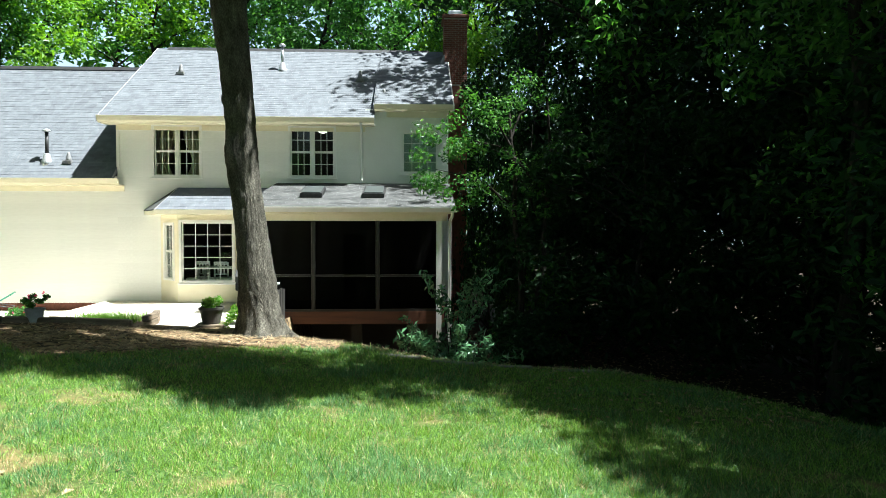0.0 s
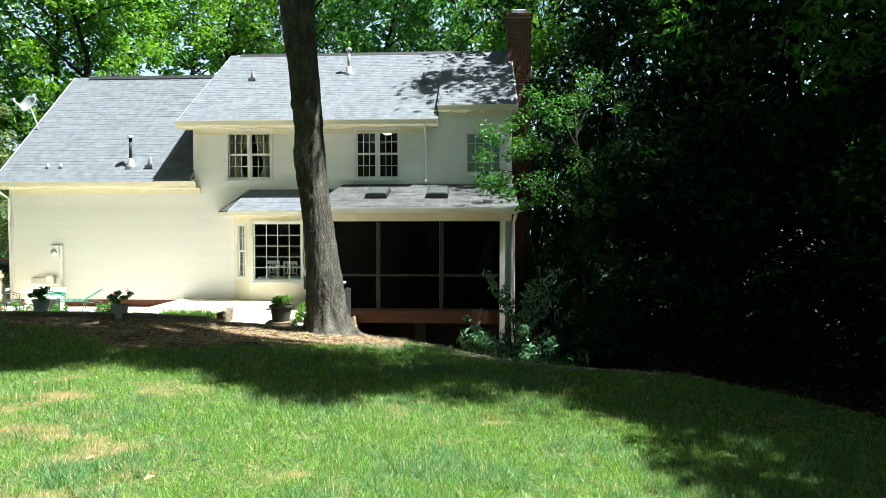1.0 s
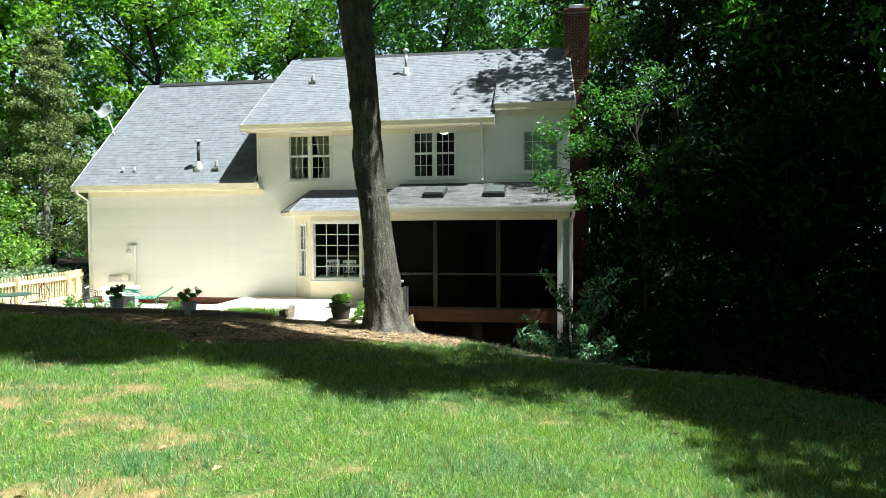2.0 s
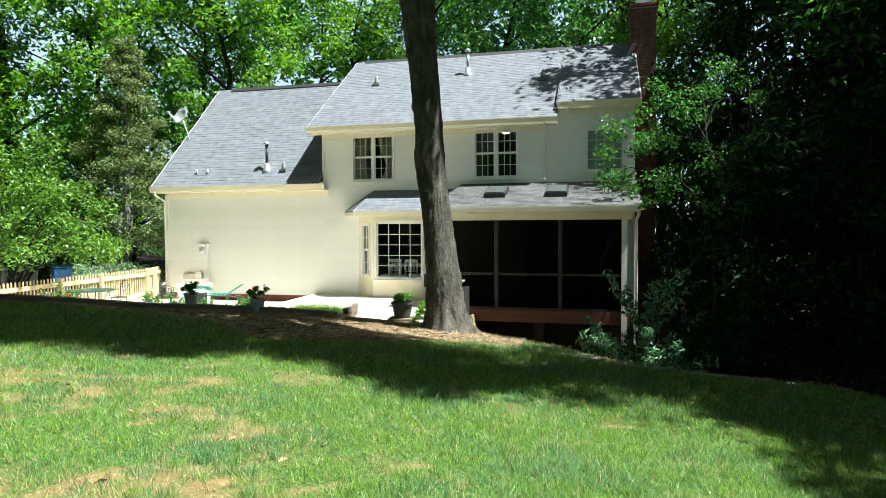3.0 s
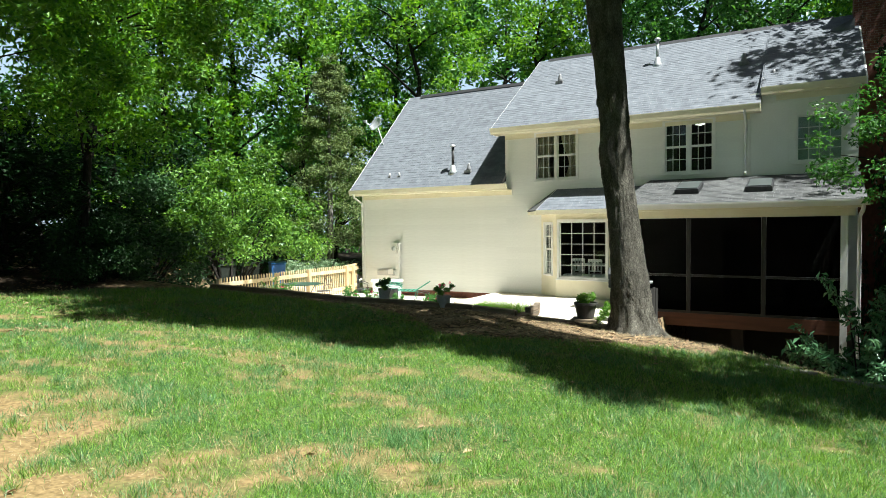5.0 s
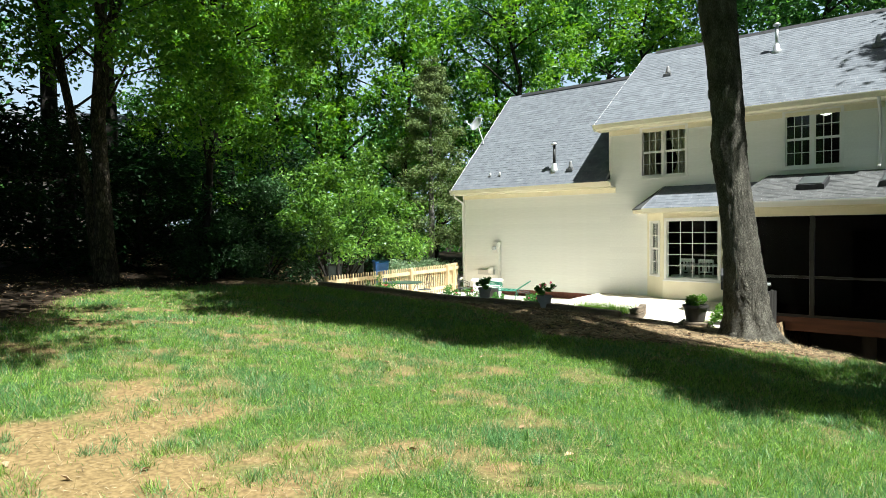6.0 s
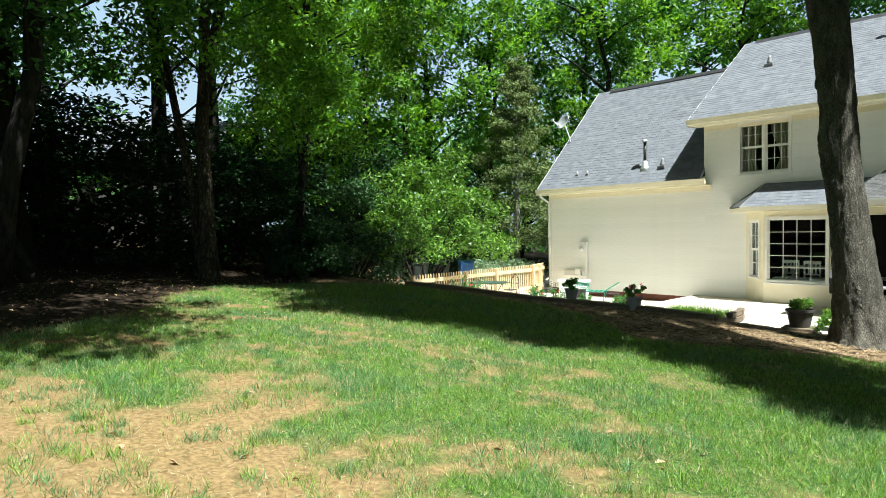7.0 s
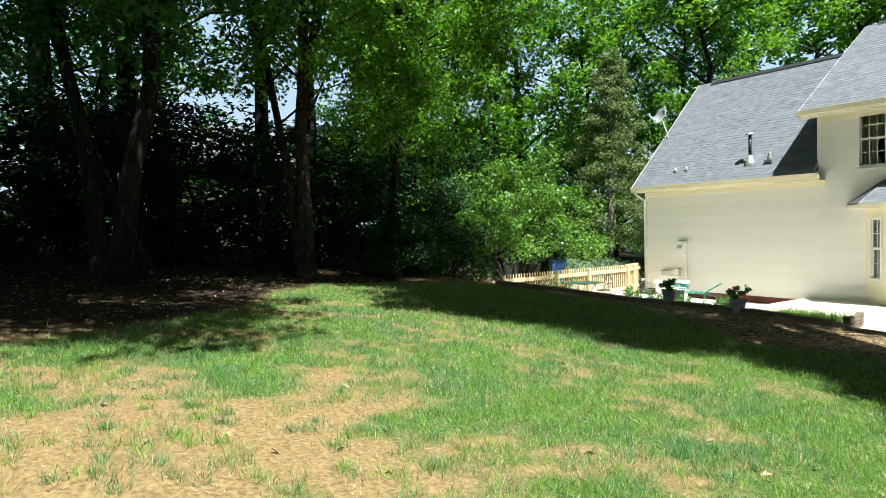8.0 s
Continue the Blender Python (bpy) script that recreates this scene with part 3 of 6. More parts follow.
def window(x0, x1, z0, z1, y, halves, cols, rows, sashes=2, parent=None, trim=0.075, sill=True):
    """Framed window with glazing bars and single panes, facing -y."""
    w = new("window")
    w.parent = parent or house
    part("window_frame", ring(x0, x1, z0, z1, trim, y - 0.045, y + 0.09), TRIM, w)
    if sill:
        part("window_sill", box(x0 - trim - 0.03, x1 + trim + 0.03, y - 0.085, y - 0.02, z0 - trim - 0.03, z0 - trim + 0.01, 0.006), TRIM, w)
    hw = (x1 - x0) / halves
    pane_me = None
    for h in range(halves):
        a, b = x0 + h * hw, x0 + (h + 1) * hw
        if h:
            part("mullion", box(a - 0.045, a + 0.045, y - 0.03, y + 0.06, z0, z1), TRIM, w)
        a, b = a + (0.045 if h else 0), b - (0.045 if h < halves - 1 else 0)
        zs = np.linspace(z0, z1, sashes + 1)
        for s in range(sashes):
            c, d = zs[s], zs[s + 1]
            ys = y + 0.03 if s == 0 else y + 0.012
            st = 0.032
            part("sash", ring(a + st, b - st, c + st, d - st, st, ys, ys + 0.03), TRIM, w)
            ix, iz = np.linspace(a + st, b - st, cols + 1), np.linspace(c + st, d - st, rows // sashes + 1)
            for v in ix[1:-1]:
                part("glazing_bar", box(v - 0.009, v + 0.009, ys + 0.002, ys + 0.026, iz[0], iz[-1]), TRIM, w)
            for v in iz[1:-1]:
                part("glazing_bar", box(ix[0], ix[-1], ys + 0.004, ys + 0.024, v - 0.009, v + 0.009), TRIM, w)
            for i in range(cols):
                for j in range(rows // sashes):
                    pw, ph = ix[i + 1] - ix[i], iz[j + 1] - iz[j]
                    if pane_me is None:
                        bm = box(-0.5, 0.5, -0.002, 0.002, -0.5, 0.5)
                        pane_me = bpy.data.meshes.new("pane")
                        bm.to_mesh(pane_me)
                        bm.free()
                        pane_me.materials.append(GLASS)
                    g = new("pane", pane_me)
                    g.parent = w
                    g.location = ((ix[i] + ix[i + 1]) / 2, ys + 0.014, (iz[j] + iz[j + 1]) / 2)
                    g.scale = (pw, 1, ph)
                    g.rotation_euler = (radians(random.uniform(-0.5, 0.5)), 0, radians(random.uniform(-0.5, 0.5)))
                    g.visible_shadow = False
    return w


window(*WL, 0.0, 2, 3, 4)
window(*WR, 0.0, 2, 3, 4)
window(*WS, 0.03, 1, 4, 4, 1)
part("blind", box(7.45, 8.6, 0.2, 0.215, 3.8, 5.2), surface("pale_green_blind", (0.30, 0.40, 0.34), (0.38, 0.48, 0.42), 6, 0.8, 0.1), house, "pale green window blind")


# bay window
def turned_panel(name, p, q, z0, z1, holes=()):
    """Flat wall piece from p to q in plan, with an opening given along its length."""
    p, q = Vector((*p, 0)), Vector((*q, 0))
    L = (q - p).length
    e = new(name)
    e.parent = house
    e.matrix_basis = Matrix.Translation(p) @ Matrix.Rotation(math.atan2(q.y - p.y, q.x - p.x), 4, "Z")
    bm = bmesh.new()
    xs = sorted({0, L, *(v for h in holes for v in h[:2])})
    zs = sorted({z0, z1, *(v for h in holes for v in h[2:])})
    for a, b in zip(xs, xs[1:]):
        for c, d in zip(zs, zs[1:]):
            if not any(h[0] <= a and b <= h[1] and h[2] <= c and d <= h[3] for h in holes):
                box(a, b, 0, 0.1, c, d, bm=bm)
    part("panel", weld(bm), CREAM, e)
    return e


window(1.0, 2.48, 0.62, 2.35, -0.6, 1, 4, 5, 1)
part("bay_wall", box(0.87, 0.925, -0.6, -0.5, -0.05, 2.6), CREAM, house)
part("bay_wall", box(2.555, 2.65, -0.6, -0.5, -0.05, 2.6), CREAM, house)
part("bay_wall", box(0.925, 2.555, -0.6, -0.5, -0.05, 0.545), CREAM, house)
part("bay_wall", box(0.925, 2.555, -0.6, -0.5, 2.425, 2.6), CREAM, house)
SL = math.hypot(0.72, 0.6)
for p, q in (((0.15, 0.0), (0.87, -0.6)), ((2.65, -0.6), (3.37, 0.0))):
    e = turned_panel("bay_side", p, q, -0.05, 2.6, ((0.22, 0.78, 0.62, 2.35),))
    window(0.275, 0.725, 0.675, 2.295, 0.0, 1, 2, 4, 2, parent=e, trim=0.055, sill=False)
part("bay_seat", prism(((0.3, 0.02), (0.9, -0.5), (2.6, -0.5), (3.2, 0.02)), "z", 0.5, 0.56), TRIM, house)
part("bay_soffit", prism(((-0.18, -0.02), (-0.15, -0.28), (0.4, -0.93), (2.9, -0.93), (3.4, -0.02)), "z", 2.585, 2.63), CREAM, house)
# bay roof: front slope and hips
def hip_mesh(verts, faces):
    bm = bmesh.new()
    vs = [bm.verts.new(q) for q in verts]
    for f in faces:
        bm.faces.new([vs[i] for i in dict.fromkeys(f)])
    return bm


v = np.array((0, 0.97, 0.7))
shingled("bay_roof", (0.34, -0.97, 2.72), (1, 0, 0), v / np.linalg.norm(v), 3.11, float(np.linalg.norm(v)), house, rng, 0.36, label="small hipped shingle roof over the bay window")
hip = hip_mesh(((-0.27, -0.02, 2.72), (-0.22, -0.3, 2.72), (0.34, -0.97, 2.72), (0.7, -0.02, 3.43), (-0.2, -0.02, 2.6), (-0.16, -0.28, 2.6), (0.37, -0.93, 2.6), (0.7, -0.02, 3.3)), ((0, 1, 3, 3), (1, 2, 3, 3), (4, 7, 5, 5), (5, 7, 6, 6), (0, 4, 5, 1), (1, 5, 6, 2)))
# the hip's shade is put into its darker shingle colour
part("bay_hip", hip, OLDSHADESHINGLE, house)
part("bay_fascia", prism(((-0.23, -0.02), (-0.2, -0.3), (0.35, -0.965), (0.38, -0.94), (-0.16, -0.29), (-0.19, -0.02)), "z", 2.59, 2.715), CREAM, house)
part("bay_fascia", box(0.36, 3.4, -0.99, -0.96, 2.6, 2.72), CREAM, house)

# screened porch
PX0, PX1, PY = 3.55, 8.72, -2.7
vp = np.array((0, 3.0, 0.85))
shingled("porch_roof", (PX0 - 0.2, -3.0, 2.72), (1, 0, 0), vp / np.linalg.norm(vp), PX1 + 0.42 - PX0, float(np.linalg.norm(vp)), house, rng, 0.3, label="low shed roof of the porch", tab_mat=OLDSHADESHINGLE)
part("porch_gutter", prism(((-3.0, 2.6), (-3.07, 2.6), (-3.11, 2.7), (-3.11, 2.74), (-3.09, 2.74), (-3.09, 2.7), (-3.05, 2.62), (-3.0, 2.62)), "x", PX0 - 0.2, PX1 + 0.25), TRIM, house)
part("porch_header", box(PX0, PX1, PY - 0.07, PY + 0.07, 2.38, 2.62), CREAM, house, "cream header beam")
part("porch_soffit", box(PX0, PX1 + 0.1, -3.0, PY - 0.07, 2.56, 2.6), CREAM, house)
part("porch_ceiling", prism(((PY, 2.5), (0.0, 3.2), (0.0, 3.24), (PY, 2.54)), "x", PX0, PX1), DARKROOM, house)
part("porch_floor", box(PX0, PX1, PY + 0.05, -0.03, -0.1, -0.02), DECKWOOD, house)
part("porch_rim", box(PX0, PX1 - 0.05, PY - 0.05, PY + 0.02, -0.36, -0.03), DECKWOOD, house, "reddish-brown stained rim board")
part("porch_post", box(8.44, 8.58, PY - 0.08, PY + 0.06, -2.2, 2.38), TRIM, house, "white corner post")
part("downspout", tubes([(((8.85, -3.0, 2.6), (8.85, -2.9, 2.5), (8.8, -2.66, 2.36), (8.8, -2.66, -1.9)), 0.045)], 8), TRIM, house, smooth=True)
for px in (3.62, 5.18, 6.88):
    part("porch_post", box(px - 0.045, px + 0.045, PY - 0.045, PY + 0.045, -0.03, 2.38), POSTWOOD, house)
for a, b in ((3.66, 5.135), (5.225, 6.835), (6.925, 8.44)):
    part("rail", box(a, b, PY - 0.03, PY + 0.03, 0.9, 0.95), POSTWOOD, house)
    part("rail", box(a, b, PY - 0.03, PY + 0.03, -0.03, 0.03), POSTWOOD, house)
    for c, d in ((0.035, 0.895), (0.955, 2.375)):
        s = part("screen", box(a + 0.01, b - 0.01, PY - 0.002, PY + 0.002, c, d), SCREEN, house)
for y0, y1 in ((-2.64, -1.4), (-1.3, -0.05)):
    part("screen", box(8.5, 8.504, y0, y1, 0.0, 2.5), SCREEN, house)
for y in (-1.35,):
    part("porch_post", box(8.44, 8.56, y - 0.05, y + 0.05, -0.03, 2.7), POSTWOOD, house)
# added piers in near-black wood, matching the painted shade under the porch
for px in (3.7, 6.2, 8.4):
    part("pier", box(px - 0.15, px + 0.15, PY + 1.2, PY + 1.5, -2.2, -0.1), POSTWOOD, house)
door = new("porch_door")
door.parent = house
part("door_frame", box(5.6, 5.68, -0.02, 0.1, 0.0, 2.1), TRIM, door)
part("door_frame", box(7.22, 7.3, -0.02, 0.1, 0.0, 2.1), TRIM, door)
part("door_frame", box(6.41, 6.49, 0.0, 0.1, 0.0, 2.1), TRIM, door)
part("door_frame", box(5.68, 7.22, -0.02, 0.1, 2.02, 2.1), TRIM, door)
for a, b in ((5.68, 6.41), (6.49, 7.22)):
    part("pane", box(a, b, 0.04, 0.046, 0.02, 2.02), GLASS, door)
# skylights on the porch roof
for sx in (5.0, 6.72):
    sk = new("skylight")
    sk.parent = house
    sk.matrix_basis = Matrix.Translation((sx, -1.5, 2.72 + 1.5 * 0.2833)) @ Matrix.Rotation(math.atan(0.2833), 4, "X")
    kerb = part("kerb", ring(-0.25, 0.25, -0.4, 0.4, 0.05, -0.13, 0.0), DARKMETAL, sk)
    kerb.matrix_basis = Matrix.Rotation(-math.pi / 2, 4, "X") @ Matrix.Diagonal((1, 1, 1, 1))
    # opaque pane: grey of the reflected sky painted on instead of clear glass
    part("dome", box(-0.26, 0.26, -0.41, 0.41, 0.131, 0.16, 0.012), surface("sky_reflection_grey", (0.045, 0.052, 0.05), (0.075, 0.085, 0.082), 4, 0.35, 0.03), sk, "opaque grey pane with sky reflection in its colour")

# chimney: core, single bricks above the roof, cap
CX0, CX1, CY0, CY1, CZ = 8.92, 9.74, 3.2, 4.2, 9.72
chim = part("chimney", box(CX0, CX1, CY0, CY1, 7.3, CZ), MORTAR, house, "tall red brick chimney")
part("shaft", box(CX0 - 0.01, CX1, CY0 - 0.01, CY1, -2.4, 7.3), BRICK, chim)
bm = box(-0.5, 0.5, -0.006, 0.006, -0.5, 0.5)
brick_me = bpy.data.meshes.new("brick")
bm.to_mesh(brick_me)
bm.free()
brick_me.materials.append(BRICK)
z, k = 7.4, 0
while z < CZ - 0.05:
    for turn, a0, a1 in ((0, CX0, CX1), (1, CY0, CY1)):
        p = a0 - (0.1 if k % 2 else 0)
        while p < a1:
            b0, b1 = max(p, a0), min(p + 0.195, a1)
            if b1 - b0 > 0.03:
                b = new("brick", brick_me)
                b.parent = chim
                b.scale = (b1 - b0, 1, 0.062)
                b.location = ((b0 + b1) / 2, CY0 - 0.004, z) if not turn else (CX0 - 0.004, (b0 + b1) / 2, z)
                b.rotation_euler = (0, 0, math.pi / 2 * turn)
            p += 0.205
    z, k = z + 0.072, k + 1
part("chimney_crown", box(CX0 - 0.07, CX1 + 0.07, CY0 - 0.07, CY1 + 0.07, CZ, CZ + 0.12, 0.02), BRICK, chim)
part("flue_cap", box(CX0 + 0.15, CX1 - 0.15, CY0 + 0.2, CY1 - 0.2, CZ + 0.12, CZ + 0.34, 0.03), METAL, chim, "pale metal flue cap")
part("cricket", prism(((8.2, 8.02), (8.92, 8.35), (8.92, 8.02)), "y", 2.95, 4.0), SHINGLE, house)

# ---- main tree ----
def trunk_mesh(path, radii, seg, rings, rough, flare, seed):
    """A trunk in fine rings with lumps, furrows and root flare."""
    path, radii = np.array(path, float), np.array(radii, float)
    zz = path[0, 2] + (path[-1, 2] - path[0, 2]) * np.linspace(0, 1, rings) ** 1.5
    cx, cy, rr = (np.interp(zz, path[:, 2], q) for q in (path[:, 0], path[:, 1], radii))
    th = np.arange(seg) * 2 * math.pi / seg
    V = np.zeros((rings, seg, 3))
    for i in range(rings):
        for j in range(seg):
            c, s = math.cos(th[j]), math.sin(th[j])
            lump = 0.10 * noise.noise(Vector((c * 1.1 + seed, s * 1.1, zz[i] * 0.8))) + 0.05 * noise.noise(Vector((c * 2.6, s * 2.6 + seed, zz[i] * 1.9)))
            furrow = rough * abs(noise.noise(Vector((c * 7.0, s * 7.0, zz[i] * 3.0 + seed)))) + rough * 0.6 * noise.noise(Vector((c * 15, s * 15, zz[i] * 8)))
            root = flare * max(0.0, math.cos(th[j] * 5 + 0.8)) ** 2 * math.exp(-max(zz[i], 0) * 3.2)
            r_ = rr[i] * (1 + lump + root) + furrow
            V[i, j] = (cx[i] + r_ * c, cy[i] + r_ * s, zz[i])
    k = np.arange((rings - 1) * seg).reshape(rings - 1, seg)
    F = np.stack((k, np.roll(k, -1, 1), np.roll(k, -1, 1) + seg, k + seg), -1).reshape(-1, 4)
    return np_mesh("trunk", V.reshape(-1, 3), F)


oak = thing("oak_tree", "tall oak with a thick grey furrowed trunk on the mulch rim", "tree", (4.76, -6.5, -0.05))
part("trunk", trunk_mesh(((0, 0, -0.3), (0.0, 0, 0.02), (-0.02, 0, 0.18), (-0.05, 0, 0.45), (-0.1, 0, 0.95), (-0.18, 0, 1.6), (-0.25, 0, 2.3), (-0.33, 0, 3.0), (-0.41, 0, 3.7), (-0.42, 0, 4.2), (-0.47, 0, 4.8), (-0.56, 0, 5.7), (-0.68, 0, 7.0), (-0.7, -0.2, 9.5), (-0.5, -0.6, 12), (-0.3, -1.2, 15), (-0.2, -1.8, 19)),
                         (0.58, 0.55, 0.47, 0.42, 0.375, 0.33, 0.305, 0.295, 0.315, 0.285, 0.29, 0.305, 0.355, 0.33, 0.27, 0.19, 0.05), 96, 230, 0.03, 0.35, 3.0), OAKBARK, oak, smooth=True)
for c, rb in (((-0.53, -0.2, 3.95), 0.15), ((-0.63, -0.18, 4.8), 0.13), ((-0.3, -0.27, 2.15), 0.08)):
    bm = bmesh.new()
    bmesh.ops.create_icosphere(bm, subdivisions=3, radius=rb)
    for q in bm.verts:
        q.co = q.co * (1 + 0.25 * noise.noise(q.co * 14)) * (1 - 0.35 * math.exp(-((q.co - Vector((-0.3, -0.9, -0.2)) * rb).length / (0.35 * rb)) ** 2))
        q.co = Vector((q.co.x, q.co.y * 0.7, q.co.z * 1.25)) + Vector(c)
    part("burl", bm, OAKBARK, oak, "healed knot on the trunk", True)
r = np.random.default_rng(11)
tips = []
for i in range(18):
    z = r.uniform(9, 14.5)
    a = r.uniform(0, 2 * math.pi)
    tip = np.array((-6.3 + 12.8 * (i + r.random()) / 18, r.uniform(-5.5, -2.9), r.uniform(11.5, 16)))
    st = np.array((-0.5, -0.5, z))
    mid = (st + tip) / 2 + (0, 0, 0.8)
    part("limb", tubes([((st, mid, tip), (0.13, 0.085, 0.03))], 7), BARK, oak, smooth=True)
    tips.append(tip)
cs = np.concatenate([t + r.normal(size=(12, 3)) * (1.2, 0.6, 0.8) for t in tips])
# extra clumps above the view, added to shade the upper trunk
cs = np.concatenate((cs, r.normal(size=(13, 3)) * (0.6, 0.25, 0.8) + (1.9, -0.6, 12.2)))
for q in ((1.4, -0.7, 11.6), (2.4, -0.7, 12.6)):
    part("limb", tubes([(((-0.6, -0.3, 9.2), (0.6, -0.6, 10.6), q), (0.14, 0.09, 0.03))], 7), BARK, oak, smooth=True)
# more limbs above the view, added so their leaves shade the lawn
low = []
for i in range(26):
    tip = np.array((-7.2 + 9.6 * (i + r.random()) / 26, r.uniform(-6.6, -2.7), r.uniform(10.5, 13.5)))
    st = np.array((-0.6, -0.3, r.uniform(8.5, 11.0)))
    part("limb", tubes([((st, (st + tip) / 2 + (0, 0, 0.7), tip), (0.12, 0.08, 0.03))], 7), BARK, oak, smooth=True)
    low.append(tip + r.normal(size=(9, 3)) * (0.7, 0.6, 0.5))
for i in range(15):
    tip = np.array((3.6 + 6.2 * (i + r.random()) / 15, r.uniform(-6.1, -3.3), r.uniform(11.0, 13.0)))
    st = np.array((-0.5, -0.4, r.uniform(9.0, 11.0)))
    part("limb", tubes([((st, (st + tip) / 2 + (0, 0, 0.9), tip), (0.13, 0.08, 0.03))], 7), BARK, oak, smooth=True)
    low.append(tip + r.normal(size=(7, 3)) * (0.6, 0.5, 0.4))
# a dense unseen bough added on the sunny side to keep the upper trunk in shade
bough = np.array((0.95, 0.0, 9.2)) + np.linspace(0, 1, 14)[:, None] * (2.35, 0.0, 1.6) + r.normal(size=(14, 3)) * (0.12, 0.1, 0.12)
part("limb", tubes([(((-0.6, -0.1, 8.4), (0.9, 0, 9.2), (3.3, 0, 10.8)), (0.14, 0.1, 0.03))], 7), BARK, oak, smooth=True)
cs = np.concatenate((cs, *low, bough, bough + (0, 0.05, 0.35)))
v, f = leaf_cloud(r, cs, np.concatenate((r.uniform(0.5, 0.95, len(cs) - 28), np.full(28, 0.42))), 150, 0.2)
part("crown", np_mesh("crown", v, f), LEAF_MID, oak)


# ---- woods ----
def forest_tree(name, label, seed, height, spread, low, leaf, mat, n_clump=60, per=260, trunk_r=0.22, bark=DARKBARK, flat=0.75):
    """A broadleaf tree: bent trunk, limbs, and a crown of clumps from height low upward."""
    r = np.random.default_rng(seed)
    t = thing(name, label, "tree")
    k = np.linspace(0, 1, 9)
    bend = np.cumsum(r.normal(size=(9, 2)) * 0.12 * height / 9, 0)
    pts = np.column_stack((bend, k * height * 0.92))
    pts[0] = (0, 0, -0.5)
    v, f = tube(pts, trunk_r * (1.25 - 1.15 * k), 10)
    part("trunk", np_mesh("trunk", v, f), bark, t, smooth=True)
    u = r.random(n_clump)
    z = low + (height - low) * u ** 0.9
    w = spread * np.sqrt(np.clip(1 - np.abs((z - low) / (height - low) - 0.42) ** 1.6 * 1.35, 0.08, 1))
    a = r.uniform(0, 2 * math.pi, n_clump)
    rad = w * r.random(n_clump) ** 0.55
    ax = np.interp(z, pts[:, 2], pts[:, 0])
    ay = np.interp(z, pts[:, 2], pts[:, 1])
    cs = np.column_stack((ax + rad * np.cos(a), ay + rad * np.sin(a), z))
    items = []
    for c in cs[:: max(1, n_clump // 12)]:
        zz = max(c[2] - np.hypot(c[0] - 0, c[1]) * 0.6, low * 0.6)
        s = np.array((np.interp(zz, pts[:, 2], pts[:, 0]), np.interp(zz, pts[:, 2], pts[:, 1]), zz))
        items.append(((s, (s + c) / 2 + (0, 0, 0.2), c), (trunk_r * 0.35, trunk_r * 0.22, 0.02)))
    for it in items:
        part("limb", tubes([it], 6), bark, t, smooth=True)
    v, f = leaf_cloud(r, cs, r.uniform(0.55, 1.25, n_clump) * spread / 3.6, per, leaf, flat=flat)
    part("crown", np_mesh("crown", v, f), mat, t)
    return t


def gz(x, y):
    return float(ground_z(x, y))


def stand(src, x, y, s=1.0, rz=0.0, sz=None):
    c = copy_thing(src, Matrix.Translation((x, y, gz(x, y) - 0.1)) @ Matrix.Rotation(rz, 4, "Z"))
    c.scale = (s, s, sz or s)
    return c


bright = forest_tree("broadleaf_tree", "tall sunlit tree with fresh green leaves", 21, 19, 4.2, 2.5, 0.28, LEAF_BRIGHT, 100, 122)
mid1 = forest_tree("broadleaf_tree", "tall woodland tree with green leaves", 22, 21, 4.4, 4.0, 0.28, LEAF_MID, 100, 112)
mid2 = forest_tree("broadleaf_tree", "slender woodland tree with green leaves", 23, 18, 3.4, 3.0, 0.24, LEAF_MID, 85, 130, 0.18)
dark1 = forest_tree("broadleaf_tree", "dense woodland tree with leaves coloured dark for shade", 24, 20, 4.6, 2.0, 0.32, LEAF_DARK, 95, 100, 0.26)
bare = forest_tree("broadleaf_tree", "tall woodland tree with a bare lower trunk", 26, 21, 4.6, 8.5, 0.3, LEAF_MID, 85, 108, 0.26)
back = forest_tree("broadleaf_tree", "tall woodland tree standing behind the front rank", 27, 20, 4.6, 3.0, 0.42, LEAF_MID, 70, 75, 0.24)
under = forest_tree("understorey_tree", "low understorey tree with leaves coloured dark for shade", 25, 6.5, 3.0, 0.3, 0.23, LEAF_DARK, 55, 82, 0.07)
backd = forest_tree("broadleaf_tree", "tall tree deep in the woods, leaves coloured dark for shade", 28, 20, 4.6, 2.0, 0.42, LEAF_DARK, 70, 75, 0.24)
for ob, x, y in ((backd, 25.5, -3.5), (bright, -10.5, 9.5), (mid1, 2.5, 16.0), (mid2, -14.0, 12.0), (dark1, 16.5, 3.0), (back, 8.0, 20.0), (under, 13.2, -4.2), (bare, 14.6, 1.4)):
    ob.matrix_basis = Matrix.Translation((x, y, gz(x, y) - 0.1))
r = random.Random(5)
